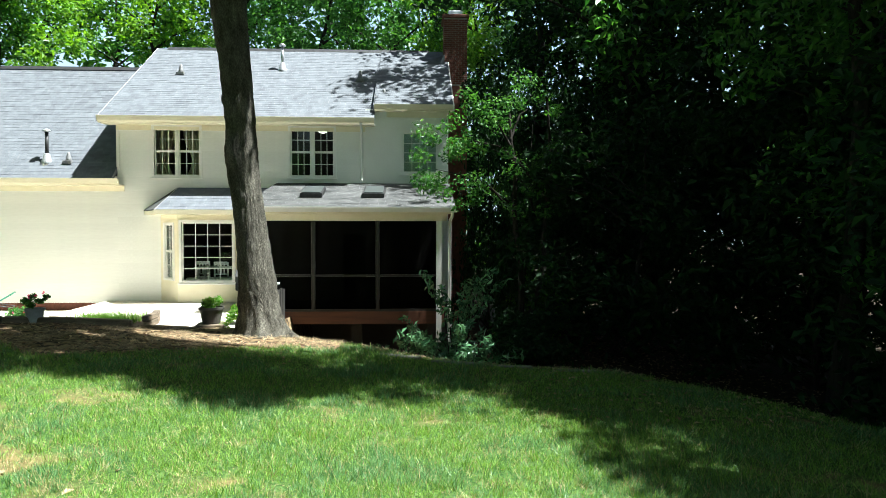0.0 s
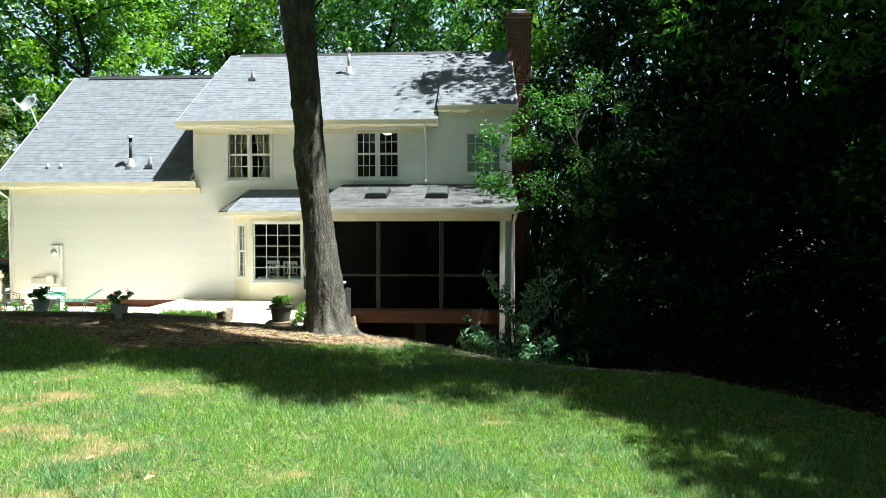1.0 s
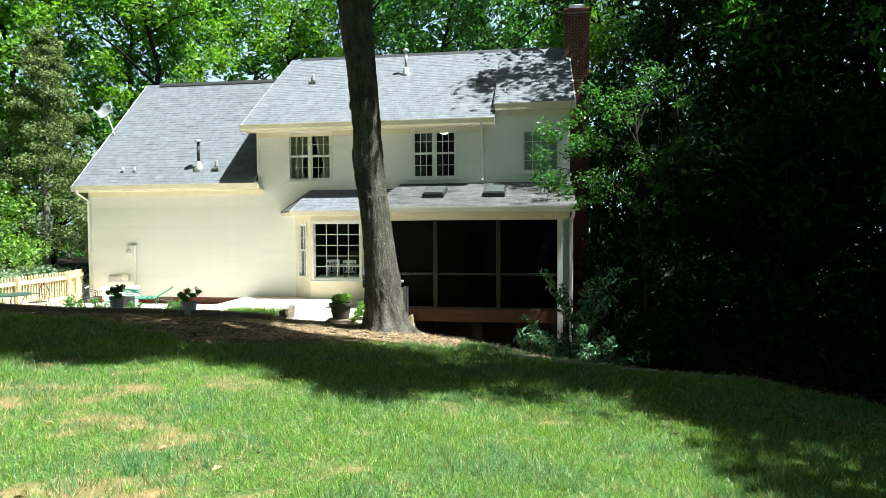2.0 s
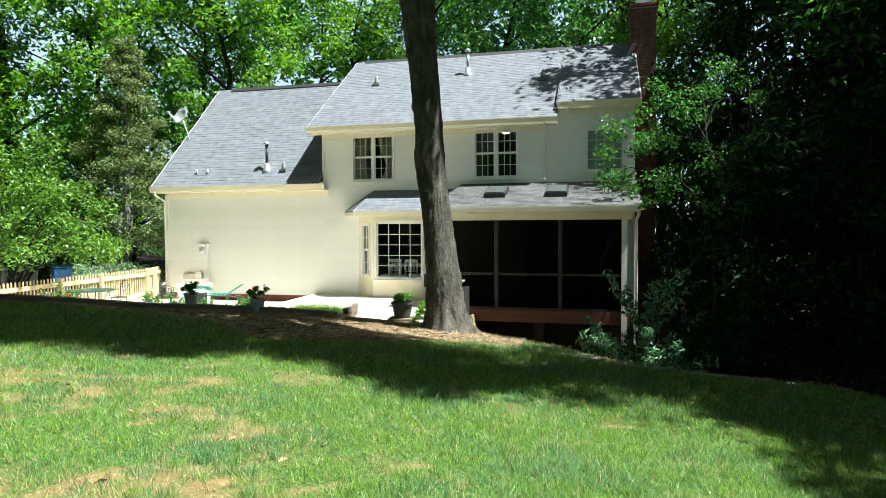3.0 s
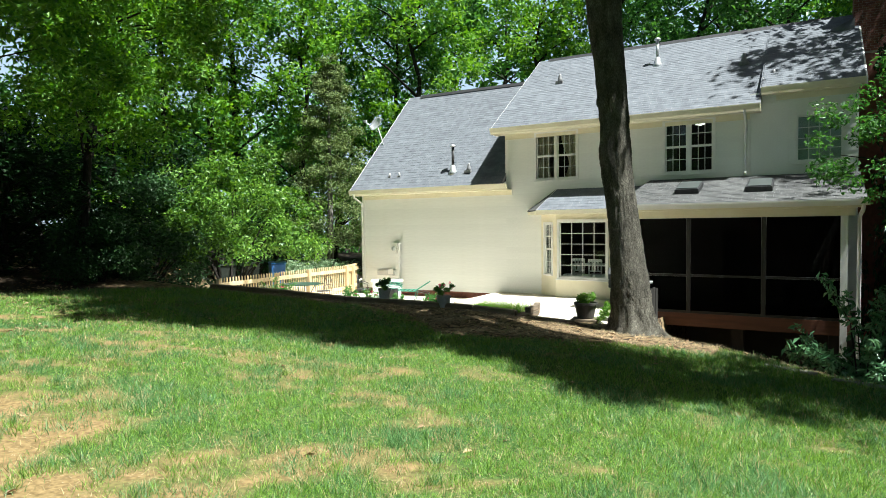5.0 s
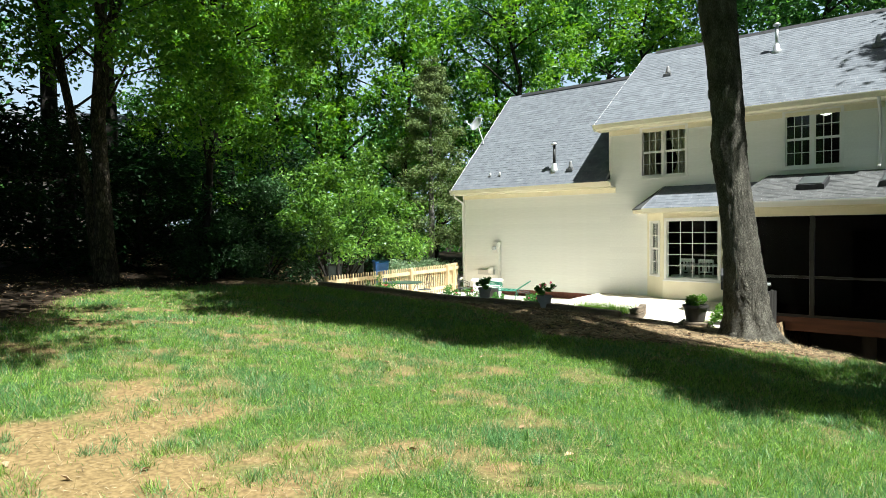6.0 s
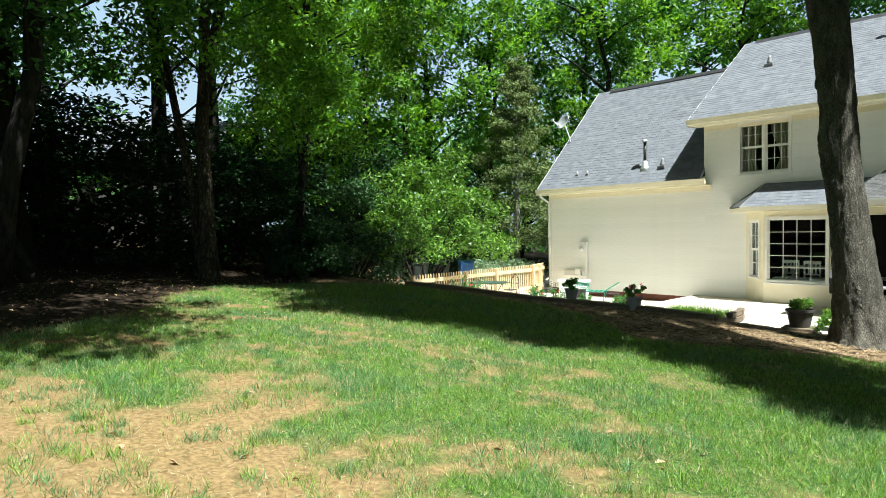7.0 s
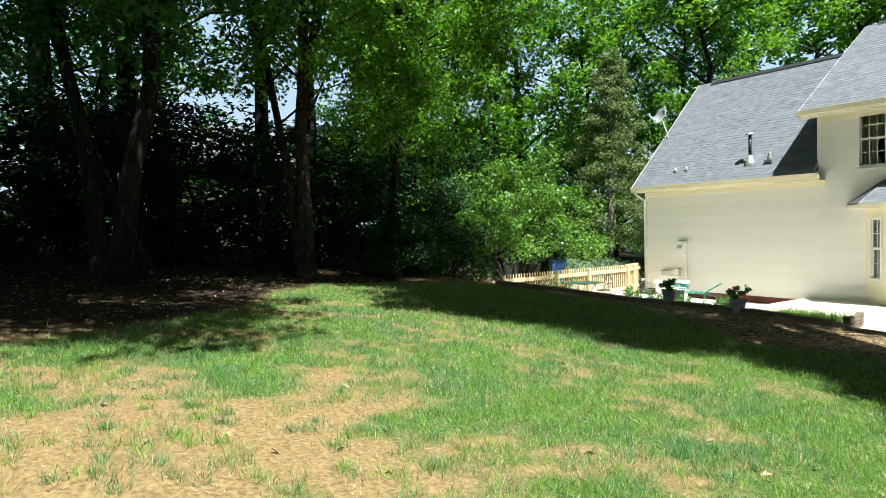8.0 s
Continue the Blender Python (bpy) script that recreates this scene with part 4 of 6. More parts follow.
plan = [(mid1, -1.5, 18, 1.0), (bright, -5.5, 14.5, 0.95), (mid2, 6.5, 15, 1.05), (bright, 10.5, 13, 1.0), (back, 4, 22, 1.1), (back, -4, 22, 1.1), (back, -15, 19, 1.1), (back, -10, 20, 1.0),
        (back, -19, 12, 1.0), (bright, -17, 7, 1.0), (back, -22, 6, 1.0), (bright, -18.5, 3, 0.95), (bright, -15.5, -4.5, 0.85), (back, -25, -1, 0.95), (bright, -20, 1.5, 0.9), (back, -27, 3.5, 1.0), (mid2, -21, -3, 1.0),
        # the 0.75-scale trees are added to shade the lawn's right side
        (dark1, 13.5, 6.0, 0.95), (mid1, 14, 10.5, 1.0), (dark1, 20, -1.5, 1.0), (dark1, 19, -8.5, 1.0), (backd, 22, 2, 1.1), (backd, 23, -7, 1.1), (mid2, 22.0, -13.6, 1.0), (backd, 25, -17, 1.0), (mid2, 15.8, -9.4, 0.75), (mid2, 16.3, -12.2, 0.75), (mid2, 16.8, -15.2, 0.75), (bare, -13.2, -10.4, 0.9), (bare, -10.5, -16.5, 0.9),
        (backd, 25, 8, 1.1), (dark1, 18.6, -4.6, 0.9), (dark1, 21.0, -5.2, 1.1), (dark1, 16.6, 6.2, 1.0), (dark1, 20.5, -10.6, 1.0), (backd, 19, 14, 1.1), (backd, 27, -14, 1.1), (backd, 22, -22, 1.0), (bare, 18, 6, 1.0),
        (bare, -13.5, -12, 1.0), (bare, -16, -18, 1.0), (mid2, -13, -23, 0.9), (back, -24, -24, 1.0), (back, -25, -13, 0.8), (mid2, -19.5, -15.5, 0.95), (back, -29, -19, 1.0), (mid2, -9, -27, 1.0),
        # these four stand out of view, added to shade the lawn's left side
        (bare, 3.2, -25.0, 1.1), (bare, -0.8, -21.6, 0.85), (bare, -3.5, -21.2, 0.9), (bare, -4.5, -24.0, 1.0),
        (back, -3, -34, 1.0), (back, 5, -36, 1.0), (back, 13, -34, 1.0), (back, 22, -31, 1.0)]
for src, x, y, s in plan:
    stand(src, x, y, s * r.uniform(0.95, 1.05), r.uniform(0, 6.28))
for x, y, s in ((16.0, -7.3, 1.0), (14.9, -12.5, 0.8), (17.5, -5, 1.1), (12.8, 3.8, 0.9), (16.5, 0, 1.1), (19.5, -11, 1.2), (16.3, -17, 1.0), (12.4, 6.4, 0.8), (15.2, -15, 0.8), (20, -1, 1.2), (18, 6, 1.2), (22, -18, 1.2), (14.6, -0.8, 0.9), (17.6, -14.5, 1.0), (14.5, 8, 1.1), (17.3, 10, 1.2),
                (-10.4, -11.0, 0.9), (-11.6, -13.2, 0.95), (-12.6, -15.5, 0.95), (-13.2, -18.0, 1.0), (-13.6, -20.8, 1.05), (-10.2, -20.5, 0.6), (-15.5, -14, 1.15), (-17, -17.5, 1.2), (-9.0, -25.0, 1.0), (-13, -9.0, 1.0), (-16, -9.5, 1.1), (-10.2, -8.6, 0.75), (-17, -2, 1.0), (-14, 2, 0.7)):
    k = s * r.uniform(0.92, 1.08)
    stand(under, x, y, k, r.uniform(0, 6.28), k * (0.72 if x < -9 and -22 < y < -7 else 1))

for x, y, k, kz in ((11.2, -1.0, 0.6, 1.2), (10.35, 0.9, 0.5, 1.3)):
    stand(under, x, y, k, x, kz)
# two slim trees added so their crowns shade the lawn's right side
stand(bare, 14.4, -10.0, 0.56, 1.0, 0.72)
stand(bare, 15.0, -12.3, 0.45, 2.2, 0.7)

# far woods, all round
rn = np.random.default_rng(31)
n = 420
a = rn.uniform(0, 2 * math.pi, n)
d = rn.uniform(38, 60, n)
west = np.exp(-((a - math.pi) / 0.33) ** 2)
cs = np.column_stack((5 + d * np.cos(a), -8 + d * np.sin(a), rn.uniform(0, 1, n) * (12.5 - 9.0 * west)))
v, f = leaf_cloud(rn, cs, rn.uniform(2.0, 4.2, n), 220, 0.7)
far = part("far_woods", np_mesh("far_woods", v, f), LEAF_MID)
tagged(far, "distant green woodland closing the yard round", "woods", kind="stuff")

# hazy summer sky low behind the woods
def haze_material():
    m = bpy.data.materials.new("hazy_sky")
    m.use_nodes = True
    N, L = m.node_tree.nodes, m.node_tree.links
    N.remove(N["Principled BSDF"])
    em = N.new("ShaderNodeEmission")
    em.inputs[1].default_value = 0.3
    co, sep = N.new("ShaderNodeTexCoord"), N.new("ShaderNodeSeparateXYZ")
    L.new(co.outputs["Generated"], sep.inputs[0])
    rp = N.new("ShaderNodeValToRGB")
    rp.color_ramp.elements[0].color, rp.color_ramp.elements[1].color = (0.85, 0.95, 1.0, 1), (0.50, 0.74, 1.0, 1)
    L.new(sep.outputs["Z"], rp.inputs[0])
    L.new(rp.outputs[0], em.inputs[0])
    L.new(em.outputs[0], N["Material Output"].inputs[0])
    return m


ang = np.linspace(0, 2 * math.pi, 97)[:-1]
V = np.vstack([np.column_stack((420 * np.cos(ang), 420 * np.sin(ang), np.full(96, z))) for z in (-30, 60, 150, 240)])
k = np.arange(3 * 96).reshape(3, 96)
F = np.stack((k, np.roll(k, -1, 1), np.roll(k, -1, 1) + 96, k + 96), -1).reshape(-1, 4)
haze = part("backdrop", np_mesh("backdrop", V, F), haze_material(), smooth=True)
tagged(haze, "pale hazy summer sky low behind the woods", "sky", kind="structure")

# ---- roof fittings ----
def on_wing(x, y):
    return (x, y, 3.65 + (y + 0.4) + 0.01)


def on_main(x, y):
    return (x, y, 5.5 + (y + 0.4) * 3.25 / 4.5 + 0.01)


def flue(at, h, r=0.05):
    t = thing("flue_pipe", "metal flue pipe with a white flashing boot and rain cap", "vent", at)
    part("flashing", lathe(((0.16, -0.2), (0.155, -0.02), (0.11, 0.05), (0.085, 0.2), (0.055, 0.22)), 20), METAL, t, "pale flashing boot", True)
    part("pipe", lathe(((r, 0.1), (r, h)), 16), DARKMETAL if h > 0.8 else METAL, t, smooth=True)
    part("cap", lathe(((0.06, h), (0.11, h + 0.01), (0.11, h + 0.05), (0.04, h + 0.1)), 16), METAL, t, "rain cap", True)
    return t


flue(on_wing(-3.26, 0.16), 0.86)
flue(on_main(3.32, 2.58), 0.78)


def cone_vent(at, s=1.0):
    t = thing("roof_vent", "small grey cone vent on the shingles", "vent", at, group="roof vents")
    part("flange", box(-0.14 * s, 0.14 * s, -0.14 * s, 0.14 * s, -0.08, 0.02, 0.01), LEAD, t)
    part("cone", lathe(((0.11 * s, 0.0), (0.085 * s, 0.1 * s), (0.05 * s, 0.24 * s), (0.04 * s, 0.3 * s)), 16), LEAD, t, smooth=True)


for at, s in ((on_wing(-2.61, 0.14), 0.9), (on_main(0.02, 2.21), 0.95), (on_main(6.03, 1.9), 1.0), (on_main(6.9, 0.72), 0.95)):
    cone_vent(at, s)
for x in (-5.98, -5.54):
    t = thing("pipe_boot", "small white pipe boot on the shingles", "vent", on_wing(x, 0.1), group="pipe boots")
    part("flange", box(-0.06, 0.06, -0.06, 0.06, -0.05, 0.015, 0.008), LEAD, t)
    part("stub", lathe(((0.035, 0.0), (0.032, 0.1), (0.016, 0.12)), 12), TRIM, t, smooth=True)

dish = thing("satellite_dish", "grey satellite dish on a bent arm at the roof edge", "dish", on_wing(-7.33, 1.57))
part("mast", tubes([(((0, 0, 0), (-0.05, 0, 0.2), (-0.22, 0.0, 0.62), (-0.26, 0.0, 0.72)), 0.025)], 8), METAL, dish, smooth=True)
bm = bmesh.new()
rings = []
for i in range(7):
    q = i / 6
    rings.append([bm.verts.new((0.29 * q * math.cos(a), 0.33 * q * math.sin(a), 0.1 * q * q)) for a in np.linspace(0, 2 * math.pi, 24, endpoint=False)])
for a, b in zip(rings, rings[1:]):
    for i in range(24):
        bm.faces.new((a[i], a[(i + 1) % 24], b[(i + 1) % 24], b[i]))
bmesh.ops.remove_doubles(bm, verts=bm.verts, dist=0.001)
bmesh.ops.solidify(bm, geom=bm.faces[:], thickness=0.012)
refl = part("reflector", bm, METAL, dish, smooth=True)
refl.matrix_basis = Matrix.Translation((-0.27, -0.02, 0.82)) @ look((0, 0, 0), (0.15, 0.85, -0.45)).to_3x3().to_4x4()
arm = part("feed_arm", tubes([(((-0.25, 0, 0.55), (-0.45, -0.15, 0.72), (-0.68, -0.25, 0.95)), 0.014)], 6), METAL, dish, smooth=True)
part("receiver", box(-0.76, -0.64, -0.31, -0.22, 0.92, 1.02, 0.015), METAL, dish)

# ---- wall fittings ----
meter = thing("electric_meter", "round glass electric meter on a grey box with conduit", "meter", (-5.62, -0.02, 1.42))
part("meter_box", box(-0.16, 0.1, -0.11, 0.0, -0.16, 0.2, 0.015), TRIM, meter)
part("hood", box(-0.18, 0.2, -0.13, 0.0, 0.2, 0.235, 0.008), TRIM, meter)
g = part("dial", lathe(((0.085, 0), (0.085, 0.06), (0.07, 0.09), (0.02, 0.1)), 20), METAL, meter, "domed meter dial", True)
g.matrix_basis = Matrix.Translation((-0.04, -0.1, 0.02)) @ Matrix.Rotation(math.pi / 2, 4, "X")
part("conduit", tubes([(((0.15, -0.06, 0.2), (0.15, -0.06, -1.5)), 0.045)], 10), TRIM, meter, smooth=True)
ub = thing("utility_box", "pale grey utility box on the siding", "box", (-6.05, -0.02, 0.55))
part("case", box(-0.4, 0.35, -0.1, 0.0, -0.13, 0.06, 0.012), METAL, ub)
part("cover", box(0.12, 0.34, -0.14, -0.1, -0.08, 0.14, 0.012), TRIM, ub)


# ---- inside the windows ----
def curtain(x0, x1, z0, z1, y, pull, parent_label):
    c = thing("curtain", parent_label, "curtain", (0, y, 0))
    n, m = 40, 14
    V = []
    for j in range(m + 1):
        q = j / m
        tie = math.exp(-((q - 0.62) / 0.3) ** 2)
        for i in range(n + 1):
            p = i / n
            w = 1 - 0.45 * tie
            x = x0 + (x1 - x0) * (p * w if pull > 0 else 1 - p * w)
            V.append((x, 0.025 * math.sin(p * 34) * (1 - 0.4 * tie), z1 + (z0 - z1) * q))
    F = [(j * (n + 1) + i, j * (n + 1) + i + 1, (j + 1) * (n + 1) + i + 1, (j + 1) * (n + 1) + i) for j in range(m) for i in range(n)]
    part("drape", np_mesh("drape", V, F), CLOTH, c, smooth=True)
    part("rod", tubes([((((x0 + x1) / 2 - 0.5, 0.02, z1 + 0.03), ((x0 + x1) / 2 + 0.5, 0.02, z1 + 0.03)), 0.012)], 8), DARKMETAL, c)


CLOTH = leafy("cream_drape", (0.62, 0.55, 0.38), (0.66, 0.6, 0.42), 0.3, 0.9, 0.1)
curtain(-0.02, 0.6, 3.6, 5.3, 0.22, 1, "cream tied-back curtain behind the upper window")
curtain(0.75, 1.37, 3.6, 5.3, 0.22, -1, "cream tied-back curtain behind the upper window")


def dining_chair(at, rz):
    c = thing("dining_chair", "white painted dining chair with a splat back", "chair", at, rz, "chairs in the breakfast bay")
    part("seat", box(-0.22, 0.22, -0.21, 0.21, 0.43, 0.47, 0.012), TRIM, c)
    for x in (-0.2, 0.2):
        part("leg", box(x - 0.02, x + 0.02, -0.2, -0.16, 0.0, 0.43), TRIM, c)
        part("back_post", box(x - 0.02, x + 0.02, 0.17, 0.21, 0.0, 0.95), TRIM, c)
    part("top_rail", box(-0.18, 0.18, 0.175, 0.205, 0.86, 0.96, 0.01), TRIM, c)
    part("low_rail", box(-0.18, 0.18, 0.18, 0.2, 0.55, 0.59), TRIM, c)
    for x in (-0.09, 0.0, 0.09):
        part("splat", box(x - 0.022, x + 0.022, 0.183, 0.197, 0.59, 0.86), TRIM, c)


tbl = thing("dining_table", "white painted dining table in the bay", "table", (1.7, 0.95, 0.2))
part("tabletop", box(-0.75, 0.75, -0.42, 0.42, 0.72, 0.76, 0.012), TRIM, tbl)
for x, y in ((-0.65, -0.33), (0.65, -0.33), (-0.65, 0.33), (0.65, 0.33)):
    part("leg", box(x - 0.035, x + 0.035, y - 0.035, y + 0.035, 0, 0.72), TRIM, tbl)
dining_chair((1.92, 0.32, 0.2), 180)
dining_chair((1.2, 0.6, 0.2), 200)
for x in (1.25, 1.72, 2.2):
    cu = thing("seat_cushion", "white box cushion on the bay window seat", "cushion", (x, -0.3, 0.56), group="bay seat cushions")
    part("pad", box(-0.2, 0.2, -0.15, 0.15, 0.0, 0.14, 0.03), TRIM, cu)
lamp = thing("ceiling_light", "small lit dome ceiling light in the upper room", "lamp", (4.98, 0.5, 5.3))
GLOW = bpy.data.materials.new("lit_dome")
GLOW.use_nodes = True
GLOW.node_tree.nodes["Principled BSDF"].inputs["Emission Color"].default_value = (1, 0.93, 0.8, 1)
GLOW.node_tree.nodes["Principled BSDF"].inputs["Emission Strength"].default_value = 1.2
part("dome", lathe(((0.05, -0.13), (0.13, -0.1), (0.16, -0.03), (0.15, 0.0), (0.05, 0.02), (0.05, 0.12)), 20), GLOW, lamp, smooth=True)
fan = thing("ceiling_fan", "dark ceiling fan under the porch roof", "fan", (6.3, -1.3, 2.78))
part("stem", lathe(((0.02, -0.2), (0.02, 0.05)), 10), DARKMETAL, fan)
part("motor", lathe(((0.06, -0.36), (0.11, -0.33), (0.11, -0.22), (0.05, -0.2)), 16), DARKMETAL, fan, smooth=True)
for i in range(4):
    b = part("blade", box(0.1, 0.6, -0.06, 0.06, -0.29, -0.28), DECKWOOD, fan)
    b.matrix_basis = Matrix.Rotation(i * math.pi / 2 + 0.4, 4, "Z")

# ---- timbers and planting bed ----
LT = [(-5.75, -8.45), (-3.9, -7.8), (-2.1, -7.4), (-0.2, -6.88), (1.0, -6.52), (1.98, -6.3)]


def timber(p, q, z0, z1, h=0.15, w=0.15, lab="weathered dark landscape timber edging the lawn"):
    p, q = Vector((*p, z0)), Vector((*q, z1))
    L = (q - p).length
    t = part("landscape_timber", box(0.01, L - 0.01, -w / 2, w / 2, 0, h, 0.02), TIMBER)
    d = (q - p).normalized()
    t.matrix_basis = Matrix.Translation(p) @ Matrix.Rotation(math.atan2(d.y, d.x), 4, "Z") @ Matrix.Rotation(-math.asin(d.z), 4, "Y")
    return tagged(t, lab, "timber", "landscape timbers")


def rim_z(x, y):
    return gz(x, y - 0.5)


for p, q in zip(LT, LT[1:]):
    timber(p, q, rim_z(*p) - 0.05, rim_z(*q) - 0.05)
timber((0.9, -6.45), (2.0, -6.2), 0.13, 0.1)
for k, (p, q) in enumerate((((1.98, -6.25), (2.02, -5.6)), ((2.0, -5.6), (1.95, -4.95)), ((1.95, -4.95), (1.8, -4.45)))):
    timber(p, q, -0.02, -0.02, lab="weathered timber at the planting bed corner")
    if k:
        timber(p, q, 0.132, 0.132, 0.12, lab="weathered timber at the planting bed corner")
soil = part("planting_bed", prism(((0.2, -6.6), (1.0, -6.4), (1.9, -6.15), (1.88, -4.6), (0.9, -4.3), (0.2, -4.7)), "z", -0.4, 0.1), surface("bed_soil", (0.07, 0.045, 0.03), (0.2, 0.14, 0.09), 14, 0.95, 0.5))
tagged(soil, "dark mulched soil of the planting bed", "soil", kind="structure")
for p, q in (((3.3, -6.15), (2.35, -6.55)), ((4.1, -6.15), (3.35, -6.2))):
    z = gz(*p) - 0.06
    timber(p, q, z, z, 0.1, 0.2, "weathered flat timber step at the patio's edge")
STONE = surface("grey_stone", (0.10, 0.095, 0.085), (0.22, 0.21, 0.19), 6, 0.9, 0.3)
# flat stones along the mulch rim
for x, y, L, a in ((7.6, -8.85, 0.8, -0.5), (8.5, -9.35, 0.75, -0.3), (9.4, -9.55, 0.7, -0.15), (10.4, -9.7, 0.7, -0.1)):
    st = part("edging_stone", box(-L / 2, L / 2, -0.07, 0.07, -0.08, 0.025, 0.02), STONE)
    st.matrix_basis = Matrix.Translation((x, y, gz(x, y) + 0.0)) @ Matrix.Rotation(a, 4, "Z")
    tagged(st, "flat pale edging stone sunk along the mulch", "stone", "edging stones")

POTGREY = surface("grey_pot", (0.24, 0.24, 0.245), (0.36, 0.36, 0.365), 5, 0.7, 0.1)
POTDARK = surface("dark_pot", (0.035, 0.03, 0.028), (0.075, 0.065, 0.06), 5, 0.6, 0.1)
PINK = leafy("pink_petal", (0.6, 0.05, 0.1), (0.75, 0.15, 0.25), 0.3)


def pot(name, at, r, h, material, label, seed, leaf_mat, flower=None, spread=1.0, n=10):
    rr = np.random.default_rng(seed)
    t = thing(name, label, "plant pot", at)
    part("pot", lathe(((r * 0.68, 0), (r * 0.72, 0.02), (r * 0.93, h * 0.84), (r * 1.03, h * 0.86), (r * 1.03, h), (r * 0.93, h), (r * 0.9, h * 0.9)), 28), material, t, smooth=False)
    cs = np.column_stack((rr.normal(size=(n, 2)) * r * 0.55 * spread, h + rr.uniform(0.03, 0.2, n) * spread))
    v, f = leaf_cloud(rr, cs, r * 0.42, 70, 0.06)
    part("foliage", np_mesh("foliage", v, f), leaf_mat, t)
    if flower:
        cs = np.column_stack((rr.normal(size=(5, 2)) * r * 0.6, h + rr.uniform(0.2, 0.34, 5)))
        v, f = leaf_cloud(rr, cs, 0.035, 14, 0.035)
        part("blossom", np_mesh("blossom", v, f), flower, t)
    return t


pot("plant_pot", (-1.15, -7.06, rim_z(-1.15, -7.1) + 0.05), 0.165, 0.29, POTGREY, "grey pot of dark green plants on the timber edge", 3, LEAF_MID)
pot("plant_pot", (0.3, -6.68, rim_z(0.3, -6.7) - 0.06), 0.18, 0.33, POTGREY, "grey pot of pink geraniums on the timber edge", 4, LEAF_MID, PINK, 1.15)
plinth = thing("pot_plinth", "low dark square plinth on the patio", "plinth", (3.45, -5.7, 0.0), 8)
part("block", box(-0.3, 0.3, -0.25, 0.25, -0.02, 0.1, 0.02), TIMBER, plinth)
pot("plant_pot", (3.45, -5.68, 0.1), 0.26, 0.36, POTDARK, "dark round pot of yellow-green plants beside the oak", 5, LEAF_BRIGHT, None, 0.8, 9)
rr = np.random.default_rng(8)
for x, y, s, c in ((4.0, -5.62, 0.2, "small bright shrub between pot and oak"),):
    t = thing("small_shrub", c, "shrub", (x, y, -0.02))
    part("stem", tubes([(((0, 0, 0), (0.02, 0, 0.3)), (0.015, 0.006))], 6), DARKBARK, t)
    v, f = leaf_cloud(rr, rr.normal(size=(14, 3)) * (0.13, 0.13, 0.12) + (0, 0, 0.28), 0.12, 60, 0.06)
    part("foliage", np_mesh("foliage", v, f), LEAF_BRIGHT, t)


# ---- blades ----
def blades(rng, P, h, w, lean):
    """Flat tapering blades at the points P."""
    n = len(P)
    a = rng.uniform(0, 2 * math.pi, n)
    side = np.column_stack((np.cos(a), np.sin(a), np.zeros(n))) * (w / 2)[:, None]
    b = rng.uniform(0, 2 * math.pi, n)
    tip = P + np.column_stack((np.cos(b) * lean * h, np.sin(b) * lean * h, h * np.sqrt(np.clip(1 - lean * lean * 0.6, 0.2, 1))))
    V = np.stack((P - side, P + side, tip + side * 0.25, tip - side * 0.25), 1).reshape(-1, 3)
    return V, np.arange(4 * n).reshape(-1, 4)


n = 2600
P = np.column_stack((rr.uniform(0.35, 1.8, n), rr.uniform(-6.2, -4.75, n), np.full(n, 0.1)))
clump = np.array([noise.noise(Vector((p[0] * 4, p[1] * 4, 2))) for p in P])
P = P[clump > -0.12]
v, f = blades(rr, P, rr.uniform(0.1, 0.26, len(P)), rr.uniform(0.006, 0.014, len(P)), rr.uniform(0.1, 0.9, len(P)))
sedge = part("sedge", np_mesh("sedge", v, f), LEAF_BRIGHT)
tagged(sedge, "tufts of green sedge filling the planting bed", "sedge", kind="stuff")

# ---- picket fence ----
TZ = -0.17
tz = lambda y: terrace_z(y)
fence = thing("picket_fence", "new pale pine picket fence round the terrace", "fence", (0, 0, TZ))


def fence_run(p, q, posts, top=1.04):
    p, q = Vector(p), Vector(q)
    L = (q - p).length
    d = (q - p) / L
    ang = math.atan2(d.y, d.x)
    M = lambda s, off, z: Matrix.Translation((p.x + d.x * s - d.y * off, p.y + d.y * s + d.x * off, z)) @ Matrix.Rotation(ang, 4, "Z")
    for s in posts:
        part("post", box(-0.05, 0.05, -0.05, 0.05, 0, top - 0.02, 0.008), FENCEWOOD, fence).matrix_basis = M(s * L, 0, 0)
    for z in (0.16, top - 0.24):
        part("rail", box(0, L, -0.02, 0.02, 0, 0.11), FENCEWOOD, fence).matrix_basis = M(0, -0.05, z)
    n = int(L / 0.118)
    for i in range(n):
        o = new("picket", PICKET)
        o.parent = fence
        o.matrix_basis = M((i + 0.5) * L / n, -0.085, 0.04 + random.uniform(-0.006, 0.006)) @ Matrix.Rotation(radians(random.uniform(-0.7, 0.7)), 4, "Y")


pk = bmesh.new()
prism(((-0.021, 0), (0.021, 0), (0.021, 0.97), (0.0, 1.0), (-0.021, 0.97)), "y", -0.012, 0.012, pk)
PICKET = bpy.data.meshes.new("picket")
bmesh.ops.recalc_face_normals(pk, faces=pk.faces)
pk.to_mesh(PICKET)
pk.free()
PICKET.materials.append(FENCEWOOD)
fence_run((-6.65, -1.7), (-5.85, -8.1), (0.0, 0.36, 0.62, 1.0))
fence_run((-7.25, -0.2), (-6.67, -1.66), (0.5,))

